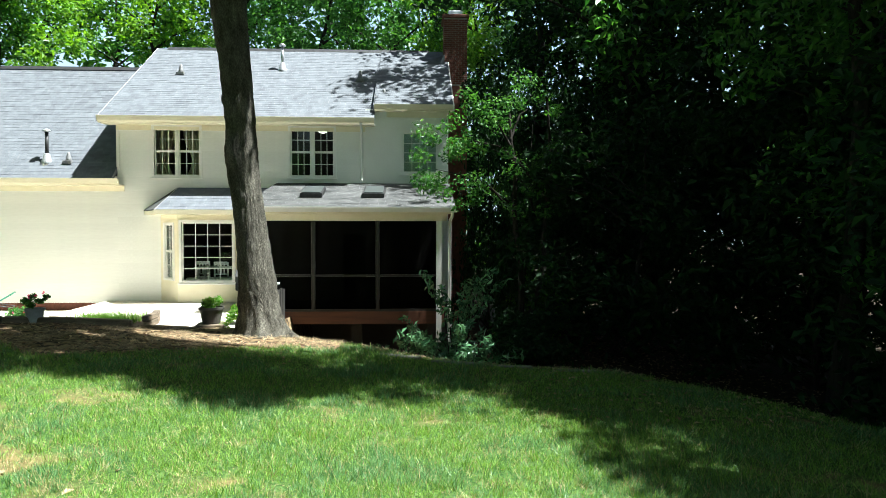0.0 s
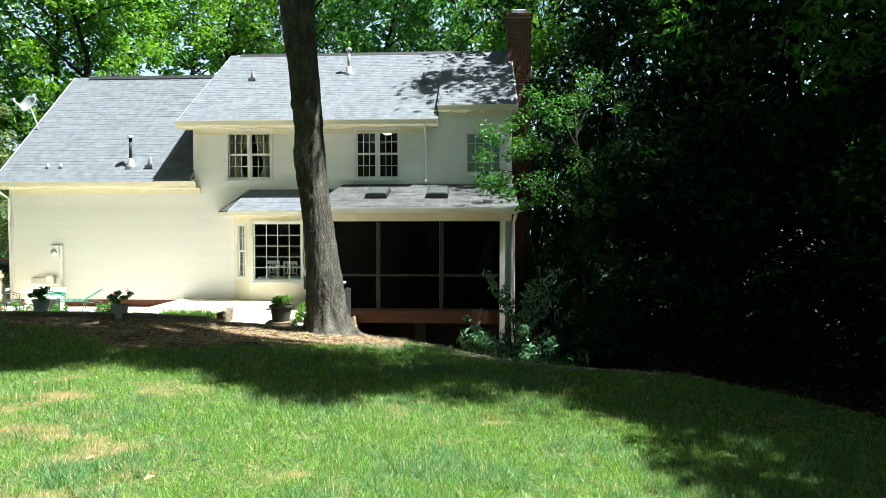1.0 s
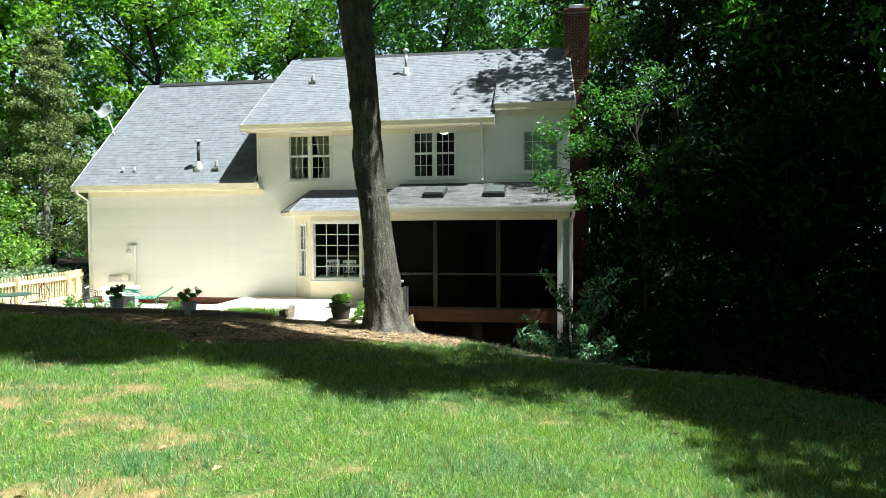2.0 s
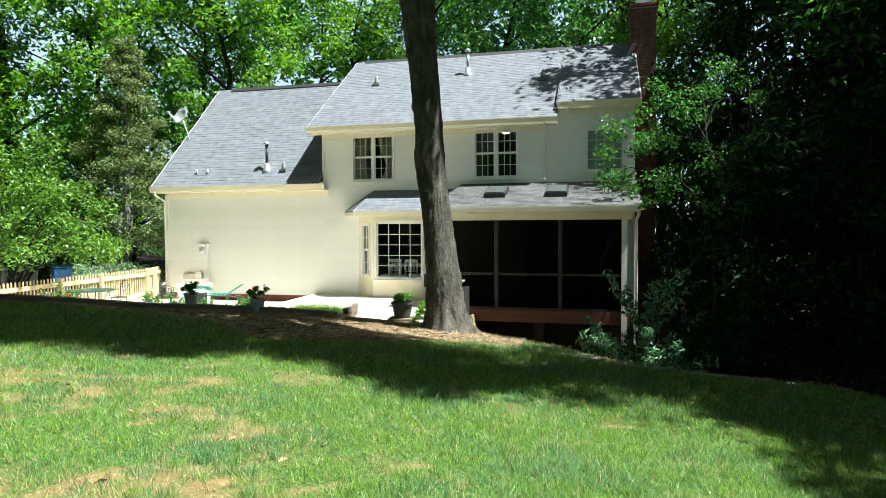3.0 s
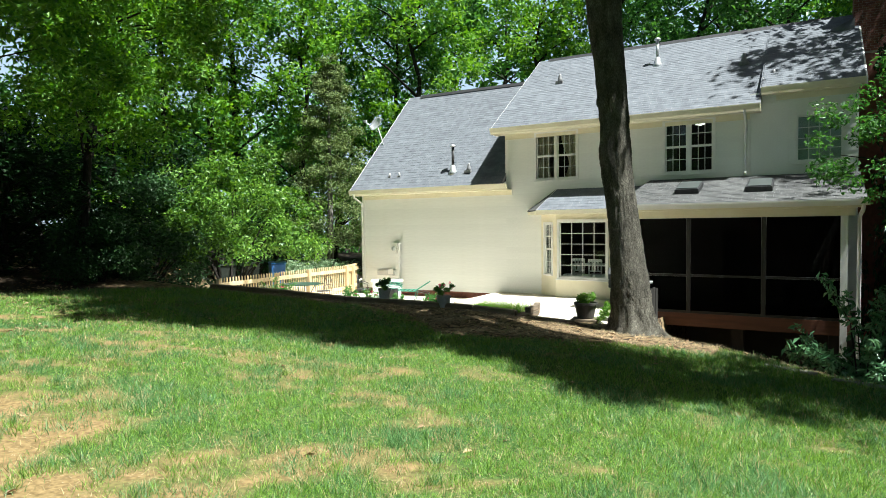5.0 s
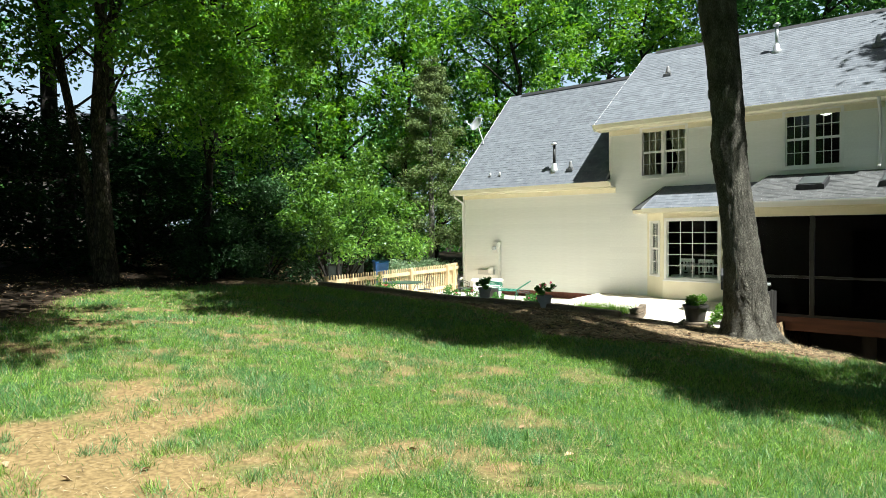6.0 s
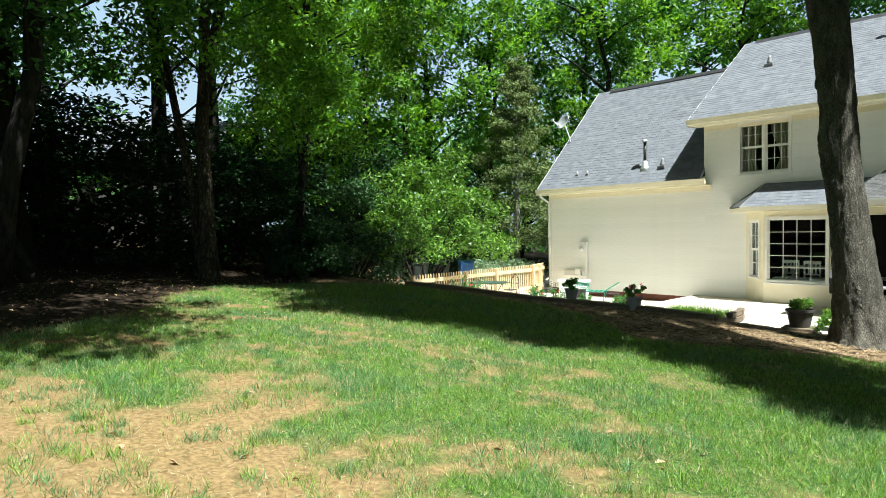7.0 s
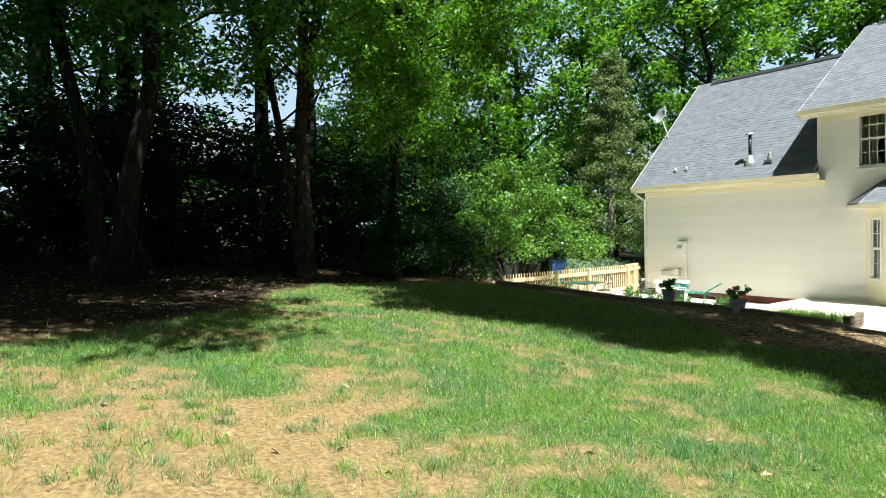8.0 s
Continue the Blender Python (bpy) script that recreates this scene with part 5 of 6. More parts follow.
# ---- terrace furniture ----
GREENIRON = surface("dark_green_metal", (0.012, 0.04, 0.03), (0.035, 0.085, 0.065), 8, 0.45, 0.05, metal=0.2)
MINT = surface("mint_green_metal", (0.025, 0.15, 0.10), (0.05, 0.24, 0.165), 8, 0.45, 0.05)
pt = thing("patio_table", "dark green round metal patio table", "table", (-5.45, -5.35, tz(-5.35)))
part("tabletop", lathe(((0.56, 0.70), (0.58, 0.71), (0.58, 0.725), (0.0001, 0.73)), 36), GREENIRON, pt)
for i in range(4):
    a = i * math.pi / 2 + 0.5
    c, s = math.cos(a), math.sin(a)
    part("leg", tubes([(((0.42 * c, 0.42 * s, 0.7), (0.25 * c, 0.25 * s, 0.4), (0.34 * c, 0.34 * s, 0.12), (0.44 * c, 0.44 * s, 0.0)), 0.012)], 7), GREENIRON, pt, smooth=True)
part("stretcher", tubes([([(0.26 * math.cos(a), 0.26 * math.sin(a), 0.38) for a in np.linspace(0, 2 * math.pi, 21)], 0.009)], 6), GREENIRON, pt, smooth=True)


def iron_chair(at, rz):
    c = thing("iron_chair", "dark wrought iron garden chair with a scrolled back", "chair", at, rz, "chairs at the patio table")
    part("seat", lathe(((0.2, 0.42), (0.22, 0.43), (0.21, 0.445), (0.0001, 0.45)), 24), DARKMETAL, c)
    for x, y in ((-0.16, -0.15), (0.16, -0.15), (-0.16, 0.15), (0.16, 0.15)):
        part("leg", tubes([(((x * 0.9, y * 0.9, 0.43), (x, y, 0.2), (x * 1.25, y * 1.25, 0.0)), 0.01)], 6), DARKMETAL, c, smooth=True)
    hoop = [(0.2 * math.cos(a), 0.19, 0.62 + 0.3 * math.sin(a)) for a in np.linspace(0, math.pi, 15)]
    part("back_hoop", tubes([([(0.2, 0.17, 0.43)] + hoop + [(-0.2, 0.17, 0.43)], 0.01)], 6), DARKMETAL, c, smooth=True)
    for k in (-0.1, 0.0, 0.1):
        part("back_scroll", tubes([(((k, 0.18, 0.44), (k * 0.5, 0.185, 0.6), (k * 1.3, 0.19, 0.74), (k * 0.6, 0.19, 0.9 - abs(k) * 0.5)), 0.006)], 5), DARKMETAL, c, smooth=True)
    for y in (-1, 1):
        part("arm", tubes([(((0.21 * y, 0.18, 0.64), (0.25 * y, 0.0, 0.66), (0.22 * y, -0.15, 0.6), (0.19 * y, -0.15, 0.43)), 0.009)], 6), DARKMETAL, c, smooth=True)


iron_chair((-5.5, -4.3, tz(-4.3)), -15)
iron_chair((-4.9, -3.0, tz(-3)), 120)
sb = thing("storage_bench", "cream storage bench with a white lid on the terrace", "bench", (-5.2, -1.25, tz(-1.3)), 34)
part("case", box(-0.5, 0.5, -0.26, 0.26, 0.0, 0.56, 0.01), SIDING, sb)
part("lid", box(-0.56, 0.56, -0.3, 0.3, 0.56, 0.63, 0.02), TRIM, sb, "white lid")
for k in range(1, 4):
    part("slat", box(-0.5, 0.5, -0.275, -0.262, k * 0.14 - 0.06, k * 0.14 + 0.06, 0.004), SIDING, sb)

lg = thing("lounge_chair", "mint green metal lounge chair near the wall", "chair", (-4.0, -1.5, tz(-1.5)), 25)
for y in (-0.27, 0.27):
    part("side_rail", tubes([(((-0.7, y, 0.34), (0.15, y, 0.32), (0.62, y, 0.62)), 0.02)], 8), MINT, lg, smooth=True)
for k in range(9):
    x = -0.62 + k * 0.15
    z = 0.335 if x < 0.15 else 0.32 + (x - 0.15) * 0.64
    part("strap", box(x - 0.03, x + 0.03, -0.27, 0.27, z - 0.006, z + 0.008), MINT, lg)
for x in (-0.5, 0.2):
    for y in (-0.25, 0.25):
        part("leg", tubes([(((x, y, 0.33), (x - 0.06, y, 0.0)), 0.014)], 6), MINT, lg)
part("prop", tubes([(((0.25, -0.26, 0.3), (0.6, -0.26, 0.22), (0.6, 0.26, 0.22), (0.25, 0.26, 0.3)), 0.014)], 6), DARKMETAL, lg)
# coiled hose
hose = thing("garden_hose", "loosely coiled green garden hose on its stand", "hose", (-4.3, -2.2, tz(-2.2)))
part("stand", box(-0.16, 0.16, -0.12, 0.12, 0.0, 0.42, 0.02), DARKMETAL, hose)
rr = np.random.default_rng(2)
pts = [(0.33 * math.cos(a) * (1 + 0.1 * math.sin(a * 1.7)), 0.25 * math.sin(a), 0.45 + 0.05 * math.sin(a * 0.9) + 0.008 * a) for a in np.linspace(0, 26, 130)]
part("coil", tubes([(pts, 0.012)], 6), MINT, hose, smooth=True)


def flower_plant(at, h, seed, material, flower=None, label="leafy garden plant on the terrace edge"):
    r2 = np.random.default_rng(seed)
    t = thing("garden_plant", label, "plant", at, group="plants along the terrace")
    cs = []
    for i in range(5):
        tip = np.array((r2.normal() * h * 0.3, r2.normal() * h * 0.3, h * r2.uniform(0.6, 1)))
        part("stem", tubes([(((0, 0, -0.03), tip * (0.4, 0.4, 0.55), tip), (0.008, 0.006, 0.004))], 5), LEAF_MID, t)
        cs += [tip * k for k in (0.6, 0.8, 1.0)]
    v, f = leaf_cloud(r2, cs, h * 0.16, 26, 0.07)
    part("foliage", np_mesh("foliage", v, f), material, t)
    if flower:
        v, f = leaf_cloud(r2, cs[2::3][:3], 0.04, 14, 0.045)
        part("blossom", np_mesh("blossom", v, f), flower, t)


for k, (x, y, h) in enumerate(((-4.6, -7.2, 0.85), (-5.0, -6.3, 1.0), (-3.4, -5.6, 0.7), (-3.1, -5.0, 0.75), (-1.9, -5.6, 0.5), (-0.9, -5.2, 0.55), (-0.5, -5.6, 0.45), (-2.4, -4.6, 0.5), (-1.6, -4.2, 0.5))):
    flower_plant((x, y, tz(y)), h, 40 + k, LEAF_MID, PINK if k in (1, 3, 5) else None)

# ---- grill and leaning boards behind the oak ----
gr = thing("gas_grill", "black gas grill on the patio behind the oak", "grill", (4.15, -4.9, -0.02), 10)
part("cabinet", box(-0.3, 0.3, -0.25, 0.25, 0.08, 0.78, 0.02), DARKMETAL, gr)
part("firebox", box(-0.36, 0.36, -0.28, 0.28, 0.78, 0.98, 0.03), DARKMETAL, gr)
part("lid", prism(((-0.28, 0.985), (0.28, 0.985), (0.28, 1.1), (0.16, 1.24), (-0.12, 1.24), (-0.28, 1.1)), "x", -0.36, 0.36), DARKMETAL, gr)
part("handle", tubes([(((-0.3, -0.32, 1.06), (0.3, -0.32, 1.06)), 0.015)], 8), METAL, gr, "metal lid handle")
part("side_shelf", box(0.37, 0.6, -0.22, 0.22, 0.9, 0.93, 0.008), METAL, gr)
for x in (-0.25, 0.25):
    part("wheel", lathe(((0.08, -0.02), (0.09, 0.0), (0.08, 0.02)), 16), DARKMETAL, gr).matrix_basis = Matrix.Translation((x, -0.2, 0.08)) @ Matrix.Rotation(math.pi / 2, 4, "Y")
pn = thing("gate_panel", "weathered grey picket panel leaning by the porch", "panel", (4.86, -5.35, -0.1), 70)
for k in range(4):
    b = part("board", box(k * 0.1 - 0.2, k * 0.1 - 0.112, -0.011, 0.011, 0.0, 0.92 - 0.02 * (k % 2), 0.004), POSTWOOD, pn)
for z in (0.2, 0.7):
    part("batten", box(-0.2, 0.19, 0.012, 0.035, z, z + 0.07), POSTWOOD, pn)

# ---- wheeled bins beyond the fence ----
BLUE = surface("blue_plastic", (0.02, 0.10, 0.34), (0.035, 0.16, 0.46), 5, 0.45, 0.03)
DARKPLASTIC = surface("dark_plastic", (0.02, 0.025, 0.02), (0.04, 0.05, 0.04), 5, 0.5, 0.03)


def bin_thing(at, rz, material, label):
    b = thing("wheeled_bin", label, "bin", at, rz, "bins beyond the fence")
    bm = box(-0.29, 0.29, -0.34, 0.34, 0.06, 0.98, 0.03)
    for v in bm.verts:
        if v.co.z < 0.5:
            v.co.x *= 0.82
            v.co.y *= 0.82
    part("body", bm, material, b)
    part("lid", prism(((-0.37, 0.985), (0.37, 0.985), (0.36, 1.03), (0.0, 1.08), (-0.36, 1.03)), "x", -0.31, 0.31), material, b)
    part("handle", tubes([(((-0.25, 0.4, 0.93), (0.25, 0.4, 0.93)), 0.018)], 8), material, b)
    for x in (-0.27, 0.27):
        part("wheel", lathe(((0.1, -0.025), (0.11, 0.0), (0.1, 0.025)), 16), DARKPLASTIC, b).matrix_basis = Matrix.Translation((x, 0.3, 0.1)) @ Matrix.Rotation(math.pi / 2, 4, "Y")


bin_thing((-10.9, -0.9, TZ), 55, BLUE, "blue plastic recycling bin with its lid shut")
bin_thing((-11.4, -1.8, TZ), 50, DARKPLASTIC, "dark plastic rubbish bin with its lid shut")
bin_thing((-11.8, -2.6, TZ), 48, DARKPLASTIC, "dark plastic rubbish bin with its lid shut")

# ---- plants that stand out ----
def stem_path(p, q, n=7, bow=0.2, seed=0):
    r2 = np.random.default_rng(seed)
    k = np.linspace(0, 1, n)[:, None]
    return np.array(p) + k * (np.array(q) - np.array(p)) + np.sin(k * math.pi) * r2.normal(size=3) * bow + r2.normal(size=(n, 3)) * 0.05


def spray_tree(name, label, at, stems, sprays, leaf, mat, bark, seed, per=120, trunk=0.2, clump=0.55):
    """A tree of given stems (relative tips) with leaf sprays round given centres."""
    r2 = np.random.default_rng(seed)
    t = thing(name, label, "tree", at)
    for k, (q, rad) in enumerate(stems):
        path = stem_path((0, 0, -0.3), q, 10, 0.22, seed + k)
        path[0] = (0, 0, -0.3)
        kk = np.linspace(0, 1, 10)
        v, f = tube(path, rad * (1.0 - 0.62 * kk) + rad * 0.55 * np.exp(-kk * 18), 14, 0.04, r2)
        part("trunk", np_mesh("trunk", v, f), bark, t, smooth=True)
    base = np.array(stems[0][0])
    for k, c in enumerate(sprays):
        c = np.array(c)
        q = np.array(stems[k % len(stems)][0])
        s = q * np.clip((c[2] - 0.9) / max(q[2], 1), 0.2, 0.95)
        part("limb", tubes([((s, (s + c) / 2 + (0, 0, 0.25), c), (0.035, 0.022, 0.008))], 6), bark, t, smooth=True)
    cs = np.concatenate([np.array(c) + r2.normal(size=(7, 3)) * (0.55, 0.55, 0.4) for c in sprays])
    v, f = leaf_cloud(r2, cs, r2.uniform(0.6, 1.1, len(cs)) * clump, per, leaf)
    part("crown", np_mesh("crown", v, f), mat, t)
    return t


# two-stemmed tree at the lawn's far side
r5 = np.random.default_rng(77)
sp = [(r5.uniform(-2.5, 3.6), r5.uniform(-2.8, 1.2), r5.uniform(4.6, 13)) for _ in range(42)]
# high sprays above the view, added to shade the woods below
sp += [(r5.uniform(-2.5, 5.5), r5.uniform(-4.5, 0.3), r5.uniform(9.3, 13.5)) for _ in range(11)]
sp += [(r5.uniform(1.5, 7.0), r5.uniform(-2.5, 0.0), r5.uniform(11.0, 13.5)) for _ in range(12)]
# bright leaf colour stands in for sunlight that the high sprays block
spray_tree("twin_stem_tree", "two-stemmed tree with pale flaking bark and airy leaves", (-7.7, -13.2, gz(-7.7, -13.2)), (((0.1, 0.35, 11.5), 0.2), ((-1.35, -1.5, 10.5), 0.13)), sp, 0.15, LEAF_BRIGHT, FLAKEBARK, 70, 62)
sp = [(r5.uniform(-1.2, 3.2), r5.uniform(-1.6, 2.2), z) for z in np.linspace(4.0, 9.8, 32)]
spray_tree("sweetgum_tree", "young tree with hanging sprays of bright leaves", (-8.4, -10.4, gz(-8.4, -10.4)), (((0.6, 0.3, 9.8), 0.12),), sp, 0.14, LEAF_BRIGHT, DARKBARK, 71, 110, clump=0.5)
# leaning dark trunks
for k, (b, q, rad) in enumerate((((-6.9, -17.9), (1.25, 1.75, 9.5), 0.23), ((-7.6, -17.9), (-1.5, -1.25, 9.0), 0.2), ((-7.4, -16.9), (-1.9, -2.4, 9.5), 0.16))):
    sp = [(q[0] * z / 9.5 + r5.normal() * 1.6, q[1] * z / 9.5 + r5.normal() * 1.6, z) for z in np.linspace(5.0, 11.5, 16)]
    # sprays above the view, added to shade trunks and lawn edge
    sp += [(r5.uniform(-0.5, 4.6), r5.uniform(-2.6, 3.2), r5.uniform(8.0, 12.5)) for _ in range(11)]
    spray_tree("leaning_tree", "leaning tree with shaded leaves, trunk coloured dark for shade", (b[0], b[1], gz(*b)), ((q, rad),), sp, 0.17, LEAF_MID, DARKBARK, 90 + k, 70, clump=0.8)


def over(ground_pts, heights):
    """Places on the sun's ray above given places of the ground."""
    return [(x + SUN.x / SUN.z * h, y + SUN.y / SUN.z * h, h + gz(x, y)) for (x, y), h in zip(ground_pts, heights)]


def shade_tree(at, targets, radius, seed, lo=8.5, hi=12.0):
    """A tall tree added for shade: its unseen boughs hang between the sun and the given ground."""
    base = np.array((*at, gz(*at)))
    sp = [tuple(np.array(q) - base) for q in over(targets, np.random.default_rng(seed).uniform(lo, hi, len(targets)))]
    m = np.mean(sp, 0)
    return spray_tree("shade_tree", "tall added tree with unseen boughs that shade the lawn's edge", tuple(base), (((m[0] * 0.35, m[1] * 0.35, hi - 0.5), radius),), sp, 0.2, LEAF_MID, DARKBARK, seed, 60, clump=0.75)


west_edge = [(r5.uniform(-6.8, np.interp(y, (-22, -19.7, -18.5, -17.4, -16.6, -15.8), (-2.0, -0.6, 0.0, -0.6, -0.4, -2.6))), y) for y in np.linspace(-21.8, -15.8, 46)]
shade_tree((1.2, -22.6), west_edge, 0.24, 101)
east_edge = [(r5.uniform(np.interp(y, (-16, -14.8, -13.6, -12, -10), (10.4, 10.4, 10.1, 9.8, 9.7)), 13.0), y) for y in np.linspace(-15.2, -10.2, 22)]
shade_tree((16.2, -14.6), east_edge, 0.22, 102)


# one more, added to darken the shrubs behind the fence
shrub_edge = [(r5.uniform(-12.5, -6.5), y) for y in np.linspace(-8.3, -5.6, 18)]
shade_tree((-12.6, -8.2), shrub_edge, 0.2, 103, 12.5, 15.0)


def mound(name, label, at, rx, ry, rz_, leaf, mat, seed, n=70, per=260, low=0.3, clump=0.55):
    """A rounded broadleaf shrub: short stems inside, clumps over a dome."""
    r2 = np.random.default_rng(seed)
    t = thing(name, label, "shrub", at)
    d = r2.normal(size=(n, 3))
    d[:, 2] = np.abs(d[:, 2]) * 0.9 + 0.02
    d /= np.linalg.norm(d, axis=1, keepdims=True)
    cs = d * (rx, ry, rz_) * r2.uniform(0.72, 1.0, n)[:, None] * (1 + 0.13 * r2.normal(size=(n, 1))) + (0, 0, low)
    for c in cs[:: max(1, n // 9)]:
        part("stem", tubes([(((0, 0, -0.2), c * (0.4, 0.4, 0.5), c), (0.06, 0.04, 0.01))], 6), DARKBARK, t, smooth=True)
    v, f = leaf_cloud(r2, cs, r2.uniform(0.7, 1.2, n) * clump, per, leaf)
    part("foliage", np_mesh("foliage", v, f), mat, t)
    return t


mound("magnolia_shrub", "large rounded glossy green shrub behind the fence", (-11.2, -3.0, gz(-10.9, -2.6) - 0.1), 2.85, 3.1, 3.7, 0.16, LEAF_GLOSSY, 51, 84, 260, 1.8, 0.66)
# this shrub and the next take the leaf colour darkened for shade
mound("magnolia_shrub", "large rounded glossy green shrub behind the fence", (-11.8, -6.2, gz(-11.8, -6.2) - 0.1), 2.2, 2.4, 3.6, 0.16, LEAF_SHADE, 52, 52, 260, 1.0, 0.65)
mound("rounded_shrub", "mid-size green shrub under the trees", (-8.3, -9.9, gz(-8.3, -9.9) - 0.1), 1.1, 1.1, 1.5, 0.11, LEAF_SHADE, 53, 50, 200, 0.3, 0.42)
mound("ground_shrub", "low pale variegated shrub behind the fence", (-11.2, 2.0, TZ - 0.1), 2.3, 1.6, 0.9, 0.12, leafy("variegated_leaf", (0.10, 0.20, 0.09), (0.34, 0.42, 0.26), 0.2), 54, 60, 180, 0.2, 0.45)

# cedar: tiers of drooping sprays round one trunk
ced = thing("cedar_tree", "conical olive green cedar", "tree", (-11.6, 3.2, TZ - 0.2))
r6 = np.random.default_rng(60)
v, f = tube(((0, 0, 0), (0.05, 0, 3), (0.0, 0.05, 6), (0, 0, 10)), (0.17, 0.14, 0.09, 0.02), 10)
part("trunk", np_mesh("trunk", v, f), BARK, ced, smooth=True)
cs, sz = [], []
for z in np.linspace(1.7, 10.1, 30):
    w = 2.65 * (1 - (z - 1.2) / 9.6) ** 0.75
    for a in r6.uniform(0, 2 * math.pi, 7):
        rad = w * r6.uniform(0.45, 1.08)
        cs.append((rad * math.cos(a), rad * math.sin(a), z + r6.normal() * 0.2 + rad * 0.12))
        sz.append(0.28 + 0.3 * w / 2.3)
v, f = leaf_cloud(r6, cs, sz, 130, 0.16, up=0.5, flat=0.55, slim=0.3)
part("crown", np_mesh("crown", v, f), LEAF_CEDAR, ced)

# dogwood by the porch: bright sprays over dark shade
sp = [(-2.2, -0.1, 4.7), (-1.7, -0.3, 5.5), (-1.5, -0.2, 4.5), (-0.8, -0.3, 5.2), (-1.1, -0.2, 6.2), (-0.2, -0.4, 4.5), (0.3, 0.6, 6.4)]
spray_tree("dogwood_tree", "dogwood with layered bright green sprays beside the porch", (10.6, -3.4, gz(10.6, -3.4)), (((-0.3, 0.1, 6.2), 0.1), ((0.7, 0.2, 6.6), 0.08)), sp, 0.11, LEAF_MID, DARKBARK, 81, 75, clump=0.36)

# arching shrub in front of the porch's corner
sh = thing("arching_shrub", "arching shrub with glossy narrow leaves before the porch", "shrub", (8.75, -5.7, gz(8.75, -5.7)))
r7 = np.random.default_rng(17)
sh.scale = (1.3, 1.3, 1.4)
cs = []
for i in range(44):
    a = r7.uniform(0, 2 * math.pi)
    rr_ = r7.uniform(0.35, 1.35)
    h = r7.uniform(0.35, 1.3) if i > 6 else r7.uniform(1.4, 2.05)
    rr_ = rr_ if i > 4 else rr_ * 0.6
    tip = np.array((rr_ * math.cos(a), rr_ * math.sin(a), h))
    path = ((0, 0, -0.1), tip * (0.35, 0.35, 0.7), tip)
    part("cane", tubes([(path, (0.014, 0.009, 0.004))], 5), DARKBARK, sh)
    for k in np.linspace(0.35, 1.0, 9):
        cs.append(tip * np.array((0.35 + 0.65 * (k - 0.5) * 2 if k > 0.5 else 0.7 * k, 0.35 + 0.65 * (k - 0.5) * 2 if k > 0.5 else 0.7 * k, 0.7 + 0.6 * (k - 0.5) if k > 0.5 else 1.4 * k)))
v, f = leaf_cloud(r7, cs, 0.1, 8, 0.13, up=0.2, slim=0.36)
part("foliage", np_mesh("foliage", v, f), leafy("glossy_shrub_leaf", (0.035, 0.10, 0.045), (0.14, 0.27, 0.13), 0.2, 0.25, 0.7), sh)
# the bright leaf colour stands for sun that does not reach this spot
mound("bright_shrub", "sapling deep in the woods, sunlight put into its leaf colour", (11.6, -1.2, gz(11.6, -1.2) - 0.1), 0.7, 0.7, 2.3, 0.11, LEAF_BRIGHT, 57, 30, 130, 0.3, 0.35)
mound("shade_shrub", "green shrub at the woods' edge, coloured dark for shade", (10.3, -5.4, gz(10.3, -5.4) - 0.1), 0.9, 0.9, 1.1, 0.13, LEAF_DARK, 56, 30, 130, 0.2, 0.35)
log = thing("fallen_log", "pale sawn plank bench in the woods", "bench", (12.5, 0.2, gz(12.5, 0.2)), -4)
part("plank", box(-0.5, 0.5, -0.12, 0.12, 0.42, 0.48, 0.01), POSTWOOD, log)
for x in (-0.38, 0.38):
    part("leg", box(x - 0.05, x + 0.05, -0.1, 0.1, -0.1, 0.42, 0.01), POSTWOOD, log)

# ---- neighbouring house beyond the trees ----
nb = thing("neighbour_house", "pale grey roofed house far behind the trees", "house", (-31.0, -6.5, gz(-31, -6.5) - 0.3), 62)
part("wall", box(-5.5, 5.5, -3.8, 3.8, 0, 4.9), surface("brown_siding", (0.05, 0.045, 0.04), (0.09, 0.08, 0.07), 3, 0.8, 0.05), nb)
part("roof", prism(((-4.3, 4.8), (0.0, 7.6), (4.3, 4.8), (4.3, 4.6), (-4.3, 4.6)), "x", -6.0, 6.0), SHINGLE, nb)

# ---- lawn ----
rg = np.random.default_rng(9)
EYE = (7.9, -19.7)


def scatter(n, r0, r1, power):
    """Points over the lawn's wedge, thinning with distance from its near end."""
    u = rg.random(n)
    e = 2 - power
    d = (r0 ** e + u * (r1 ** e - r0 ** e)) ** (1 / e)
    a = rg.uniform(radians(48), radians(186), n)
    x, y = EYE[0] + d * np.cos(a), EYE[1] + d * np.sin(a)
    return x, y, d


x, y, d = scatter(800000, 2.6, 17.5, 1.4)
xb, yb = rg.uniform(-3, 13, 90000), rg.uniform(-27, -13.5, 90000)
db = np.hypot(xb - EYE[0], yb - EYE[1])
behind = (db < 2.7) | (yb < EYE[1] - 0.2) | (yb - EYE[1] < (xb - EYE[0]) * 1.05)
x, y, d = np.concatenate((x, xb[behind])), np.concatenate((y, yb[behind])), np.concatenate((d, np.maximum(db[behind], 7)))
near = outside_lawn(x, y) < 0.45 + rg.normal(size=len(x)) * 0.2
x, y, d = x[near], y[near], d[near]
c = lawn_cover(x, y)
tuft = np.array([noise.noise(Vector((a * 6.5, b * 6.5, 3.0))) + 0.5 * noise.noise(Vector((a * 15.0, b * 15.0, 8.0))) for a, b in zip(x, y)])
keep = rg.random(len(x)) < np.clip((c - 0.2 + 0.42 * tuft) * 1.75, 0.012, 1)
x, y, d, c, tuft = x[keep], y[keep], d[keep], c[keep], tuft[keep]
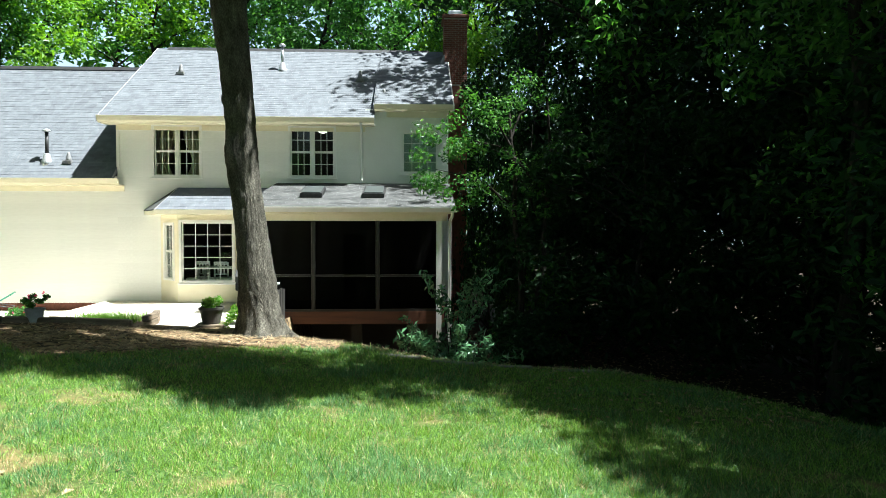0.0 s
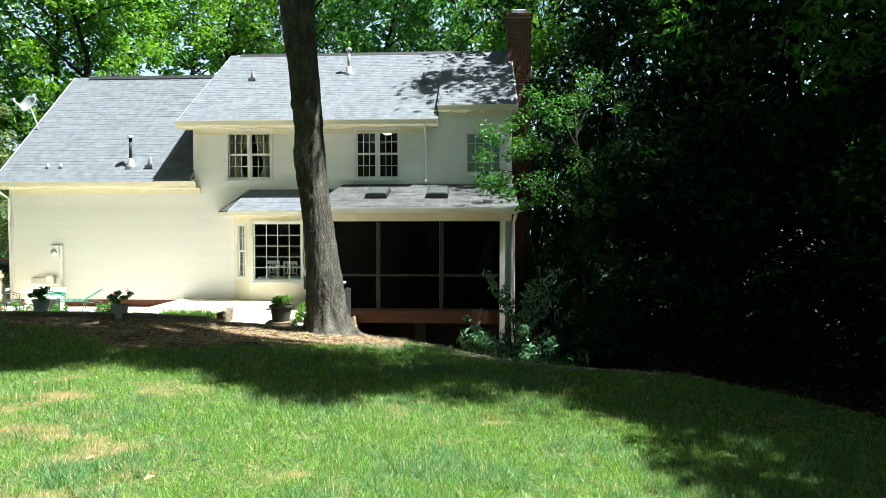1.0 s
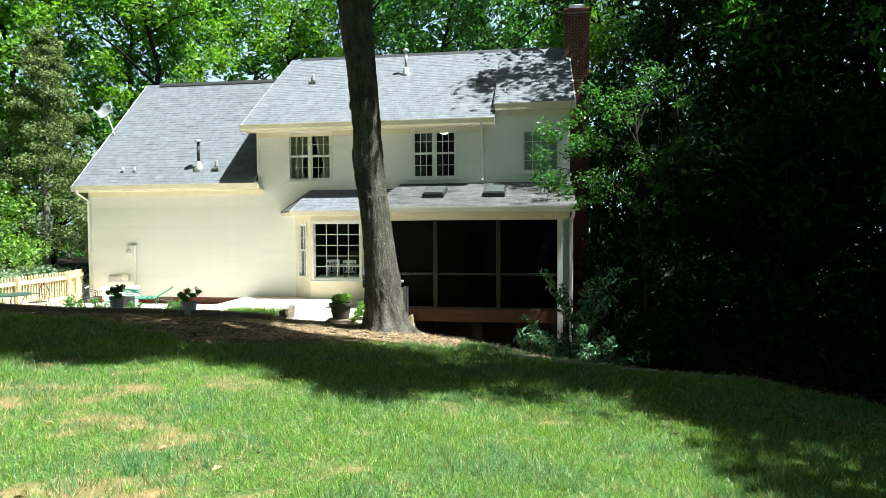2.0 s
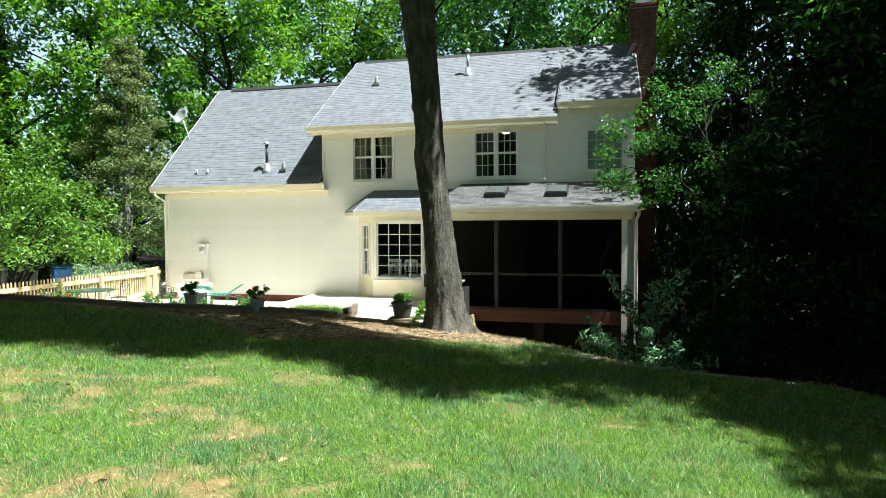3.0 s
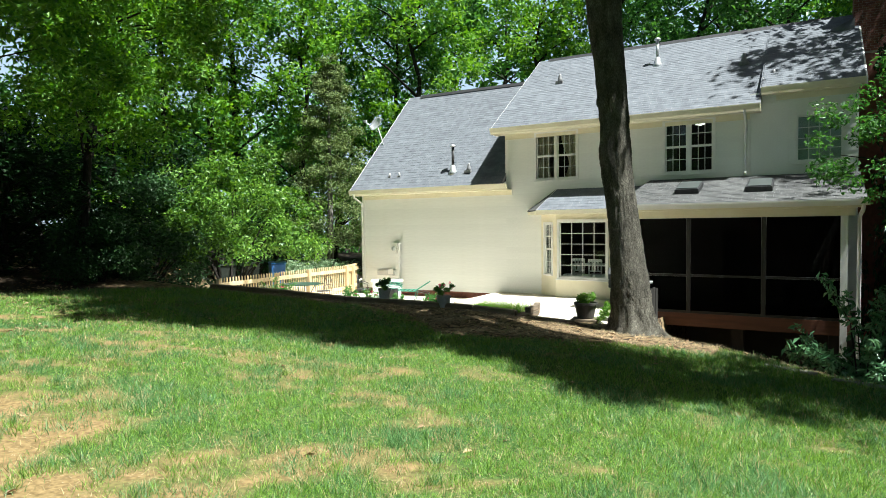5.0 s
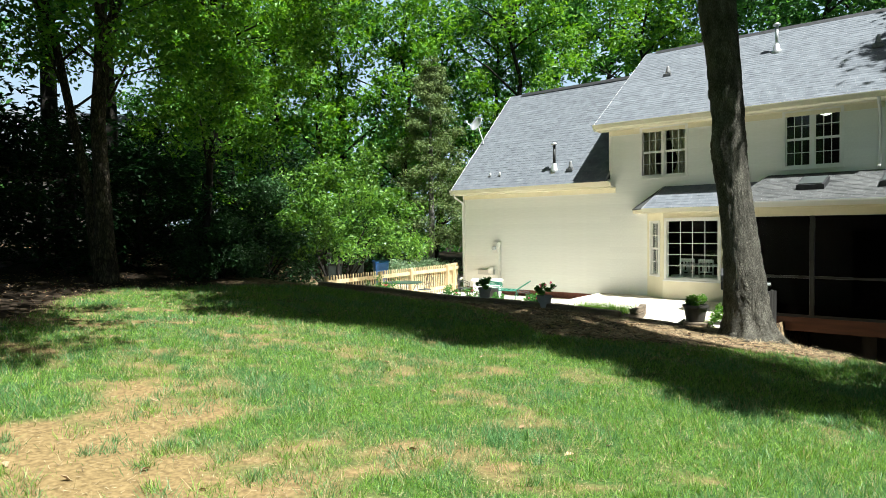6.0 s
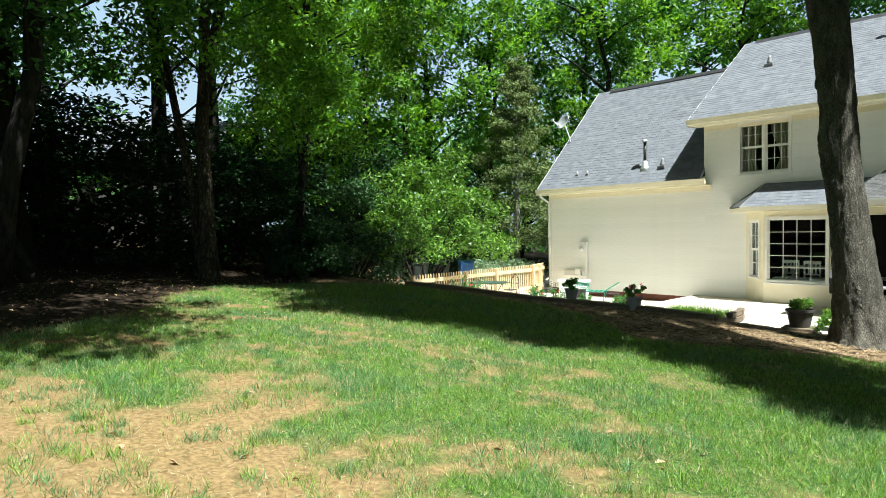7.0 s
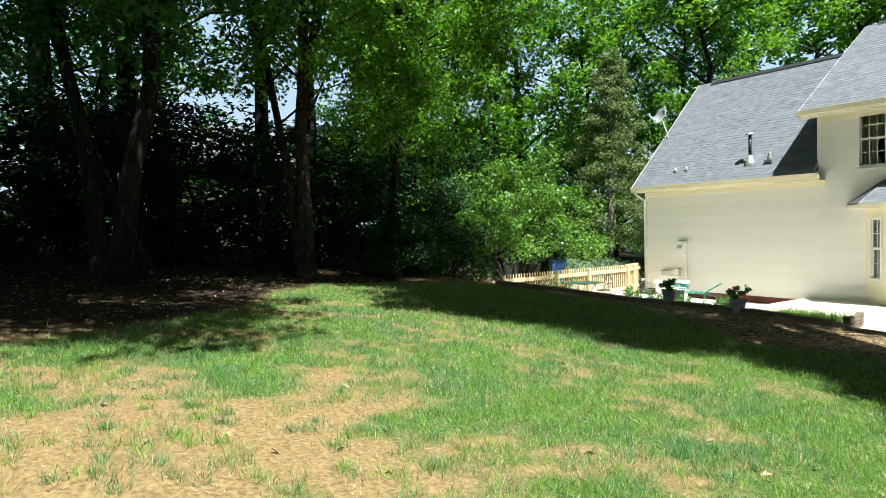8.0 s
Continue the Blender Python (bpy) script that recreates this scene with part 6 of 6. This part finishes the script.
hue = np.array([noise.noise(Vector((a * 0.9, b * 0.9, 5.0))) + 0.6 * noise.noise(Vector((a * 3.1, b * 3.1, 9.0))) for a, b in zip(x, y)])
h = rg.uniform(0.03, 0.072, len(x)) * (1 + 0.35 * np.clip(hue, -1, 1)) * (0.75 + 0.4 * c) * np.clip(1.0 + 0.9 * tuft, 0.5, 1.7)
w = rg.uniform(0.003, 0.0055, len(x)) * np.maximum(1, (d / 4.8) ** 0.7)
ln = rg.uniform(0.2, 1.2, len(x))
P = np.column_stack((x, y, ground_z(x, y) - 0.005))
dry = rg.random(len(x)) < np.clip(0.15 + 0.65 * (0.7 - c), 0.09, 0.6)
blue = (~dry) & (hue + rg.normal(size=len(x)) * 0.25 > 0.2)
plain = (~dry) & (~blue)
# separate tufts on the bare clay
tc = np.column_stack((rg.uniform(-1.5, 6.2, 760), rg.uniform(-20.2, -13.5, 760)))
tcov = lawn_cover(tc[:, 0], tc[:, 1])
tc = tc[(tcov < 0.55) & (outside_lawn(tc[:, 0], tc[:, 1]) < 0.3)]
tr_ = rg.uniform(0.04, 0.15, len(tc))
tn = 70
tx = np.repeat(tc[:, 0], tn) + rg.normal(size=len(tc) * tn) * np.repeat(tr_, tn) * 0.6
ty = np.repeat(tc[:, 1], tn) + rg.normal(size=len(tc) * tn) * np.repeat(tr_, tn) * 0.6
x, y = np.concatenate((x, tx)), np.concatenate((y, ty))
P = np.vstack((P, np.column_stack((tx, ty, ground_z(tx, ty) - 0.005))))
h = np.concatenate((h, rg.uniform(0.035, 0.1, len(tx))))
w = np.concatenate((w, rg.uniform(0.003, 0.006, len(tx))))
ln = np.concatenate((ln, rg.uniform(0.2, 1.1, len(tx))))
tb = np.repeat(rg.random(len(tc)) < 0.5, tn)
dt = rg.random(len(tx)) < 0.12
dry, blue, plain = np.concatenate((dry, dt)), np.concatenate((blue, tb & ~dt)), np.concatenate((plain, ~tb & ~dt))
BLUEGRASS = leafy("blue_green_blade", (0.03, 0.10, 0.03), (0.17, 0.31, 0.12), 0.3, 0.4)
for nm, m, mat, lab in (("lawn_grass", plain, GRASS, "short green lawn grass, patchy and uneven"), ("lawn_grass", blue, BLUEGRASS, "tufts of blue-green grass in the lawn"), ("dry_grass", dry, STRAW, "dry straw-coloured grass among the green")):
    v, f = blades(rg, P[m], h[m], w[m], ln[m])
    o = part(nm, np_mesh(nm, v, f), mat)
    tagged(o, lab, "grass", kind="stuff")
# pine straw on the mulch
n = 52000
x, y = rg.uniform(-4, 11.5, n), rg.uniform(-10.4, -5.2, n)
ok = (outside_lawn(x, y) > 0.5) & (y < np.interp(x, BED_X, BED_Y) - 0.05) | ((x > 4.5) & (outside_lawn(x, y) > 0.4) & (y - np.interp(x, EDGE_X, EDGE_Y) < 0.8))
ok &= ~((x < 4.5) & (y > np.interp(x, BED_X, BED_Y)))
ok &= np.array([noise.noise(Vector((a * 1.7, b * 2.6, 4.0))) + 0.6 * noise.noise(Vector((a * 6.0, b * 6.0, 1.0))) for a, b in zip(x, y)]) > 0.02
x, y = x[ok], y[ok]
L = rg.uniform(0.06, 0.16, len(x))
a = rg.uniform(0, 2 * math.pi, len(x))
p0 = np.column_stack((x, y, ground_z(x, y) + rg.uniform(0.004, 0.03, len(x))))
dv = np.column_stack((np.cos(a) * L, np.sin(a) * L, rg.uniform(-0.012, 0.03, len(x))))
sd = np.column_stack((-np.sin(a), np.cos(a), np.zeros(len(x)))) * 0.004
V = np.stack((p0 - sd, p0 + sd, p0 + dv + sd * 0.4, p0 + dv - sd * 0.4), 1).reshape(-1, 3)
o = part("pine_straw", np_mesh("pine_straw", V, np.arange(len(V)).reshape(-1, 4)), leafy("pine_needle", (0.10, 0.068, 0.036), (0.46, 0.36, 0.21), 0.1, 0.7))
tagged(o, "loose tan pine straw mulch under the oak", "mulch", kind="stuff")
# short dry bits lying on the clay
n = 16000
x, y = rg.uniform(-3, 7, n), rg.uniform(-20.5, -12.5, n)
ok = (lawn_cover(x, y) < 0.7) & (outside_lawn(x, y) < 0.4)
x, y = x[ok], y[ok]
L = rg.uniform(0.015, 0.05, len(x))
a = rg.uniform(0, 2 * math.pi, len(x))
p0 = np.column_stack((x, y, ground_z(x, y) + rg.uniform(0.003, 0.012, len(x))))
dv = np.column_stack((np.cos(a) * L, np.sin(a) * L, rg.uniform(-0.004, 0.012, len(x))))
sd = np.column_stack((-np.sin(a), np.cos(a), np.zeros(len(x)))) * 0.0025
V = np.stack((p0 - sd, p0 + sd, p0 + dv + sd * 0.4, p0 + dv - sd * 0.4), 1).reshape(-1, 3)
o = part("dry_stalks", np_mesh("dry_stalks", V, np.arange(len(V)).reshape(-1, 4)), leafy("dry_stalk", (0.08, 0.055, 0.03), (0.46, 0.37, 0.22), 0.1, 0.8))
tagged(o, "short dry stalks lying on the bare clay", "debris", kind="stuff")
# dead leaves on the bare soil and in the woods
n = 5200
x = np.concatenate((rg.uniform(-3, 6, 70), rg.uniform(9.5, 16, 2600), rg.uniform(-11, -1.0, 1700), rg.uniform(-1.0, 6.0, 900)))
y = np.concatenate((rg.uniform(-19.5, -12, 70), rg.uniform(-13, 2, 2600), rg.uniform(-20, -11, 1700), rg.uniform(-10.2, -6.9, 900)))
v, f = leaf_cloud(rg, np.column_stack((x, y, ground_z(x, y) + 0.015)), 0.01, 1, 0.075, up=1.5)
o = part("fallen_leaves", np_mesh("fallen_leaves", v, f), leafy("dead_leaf", (0.16, 0.09, 0.05), (0.46, 0.33, 0.2), 0.1, 0.8))
tagged(o, "scattered dry fallen leaves on soil and grass", "leaves", kind="stuff")
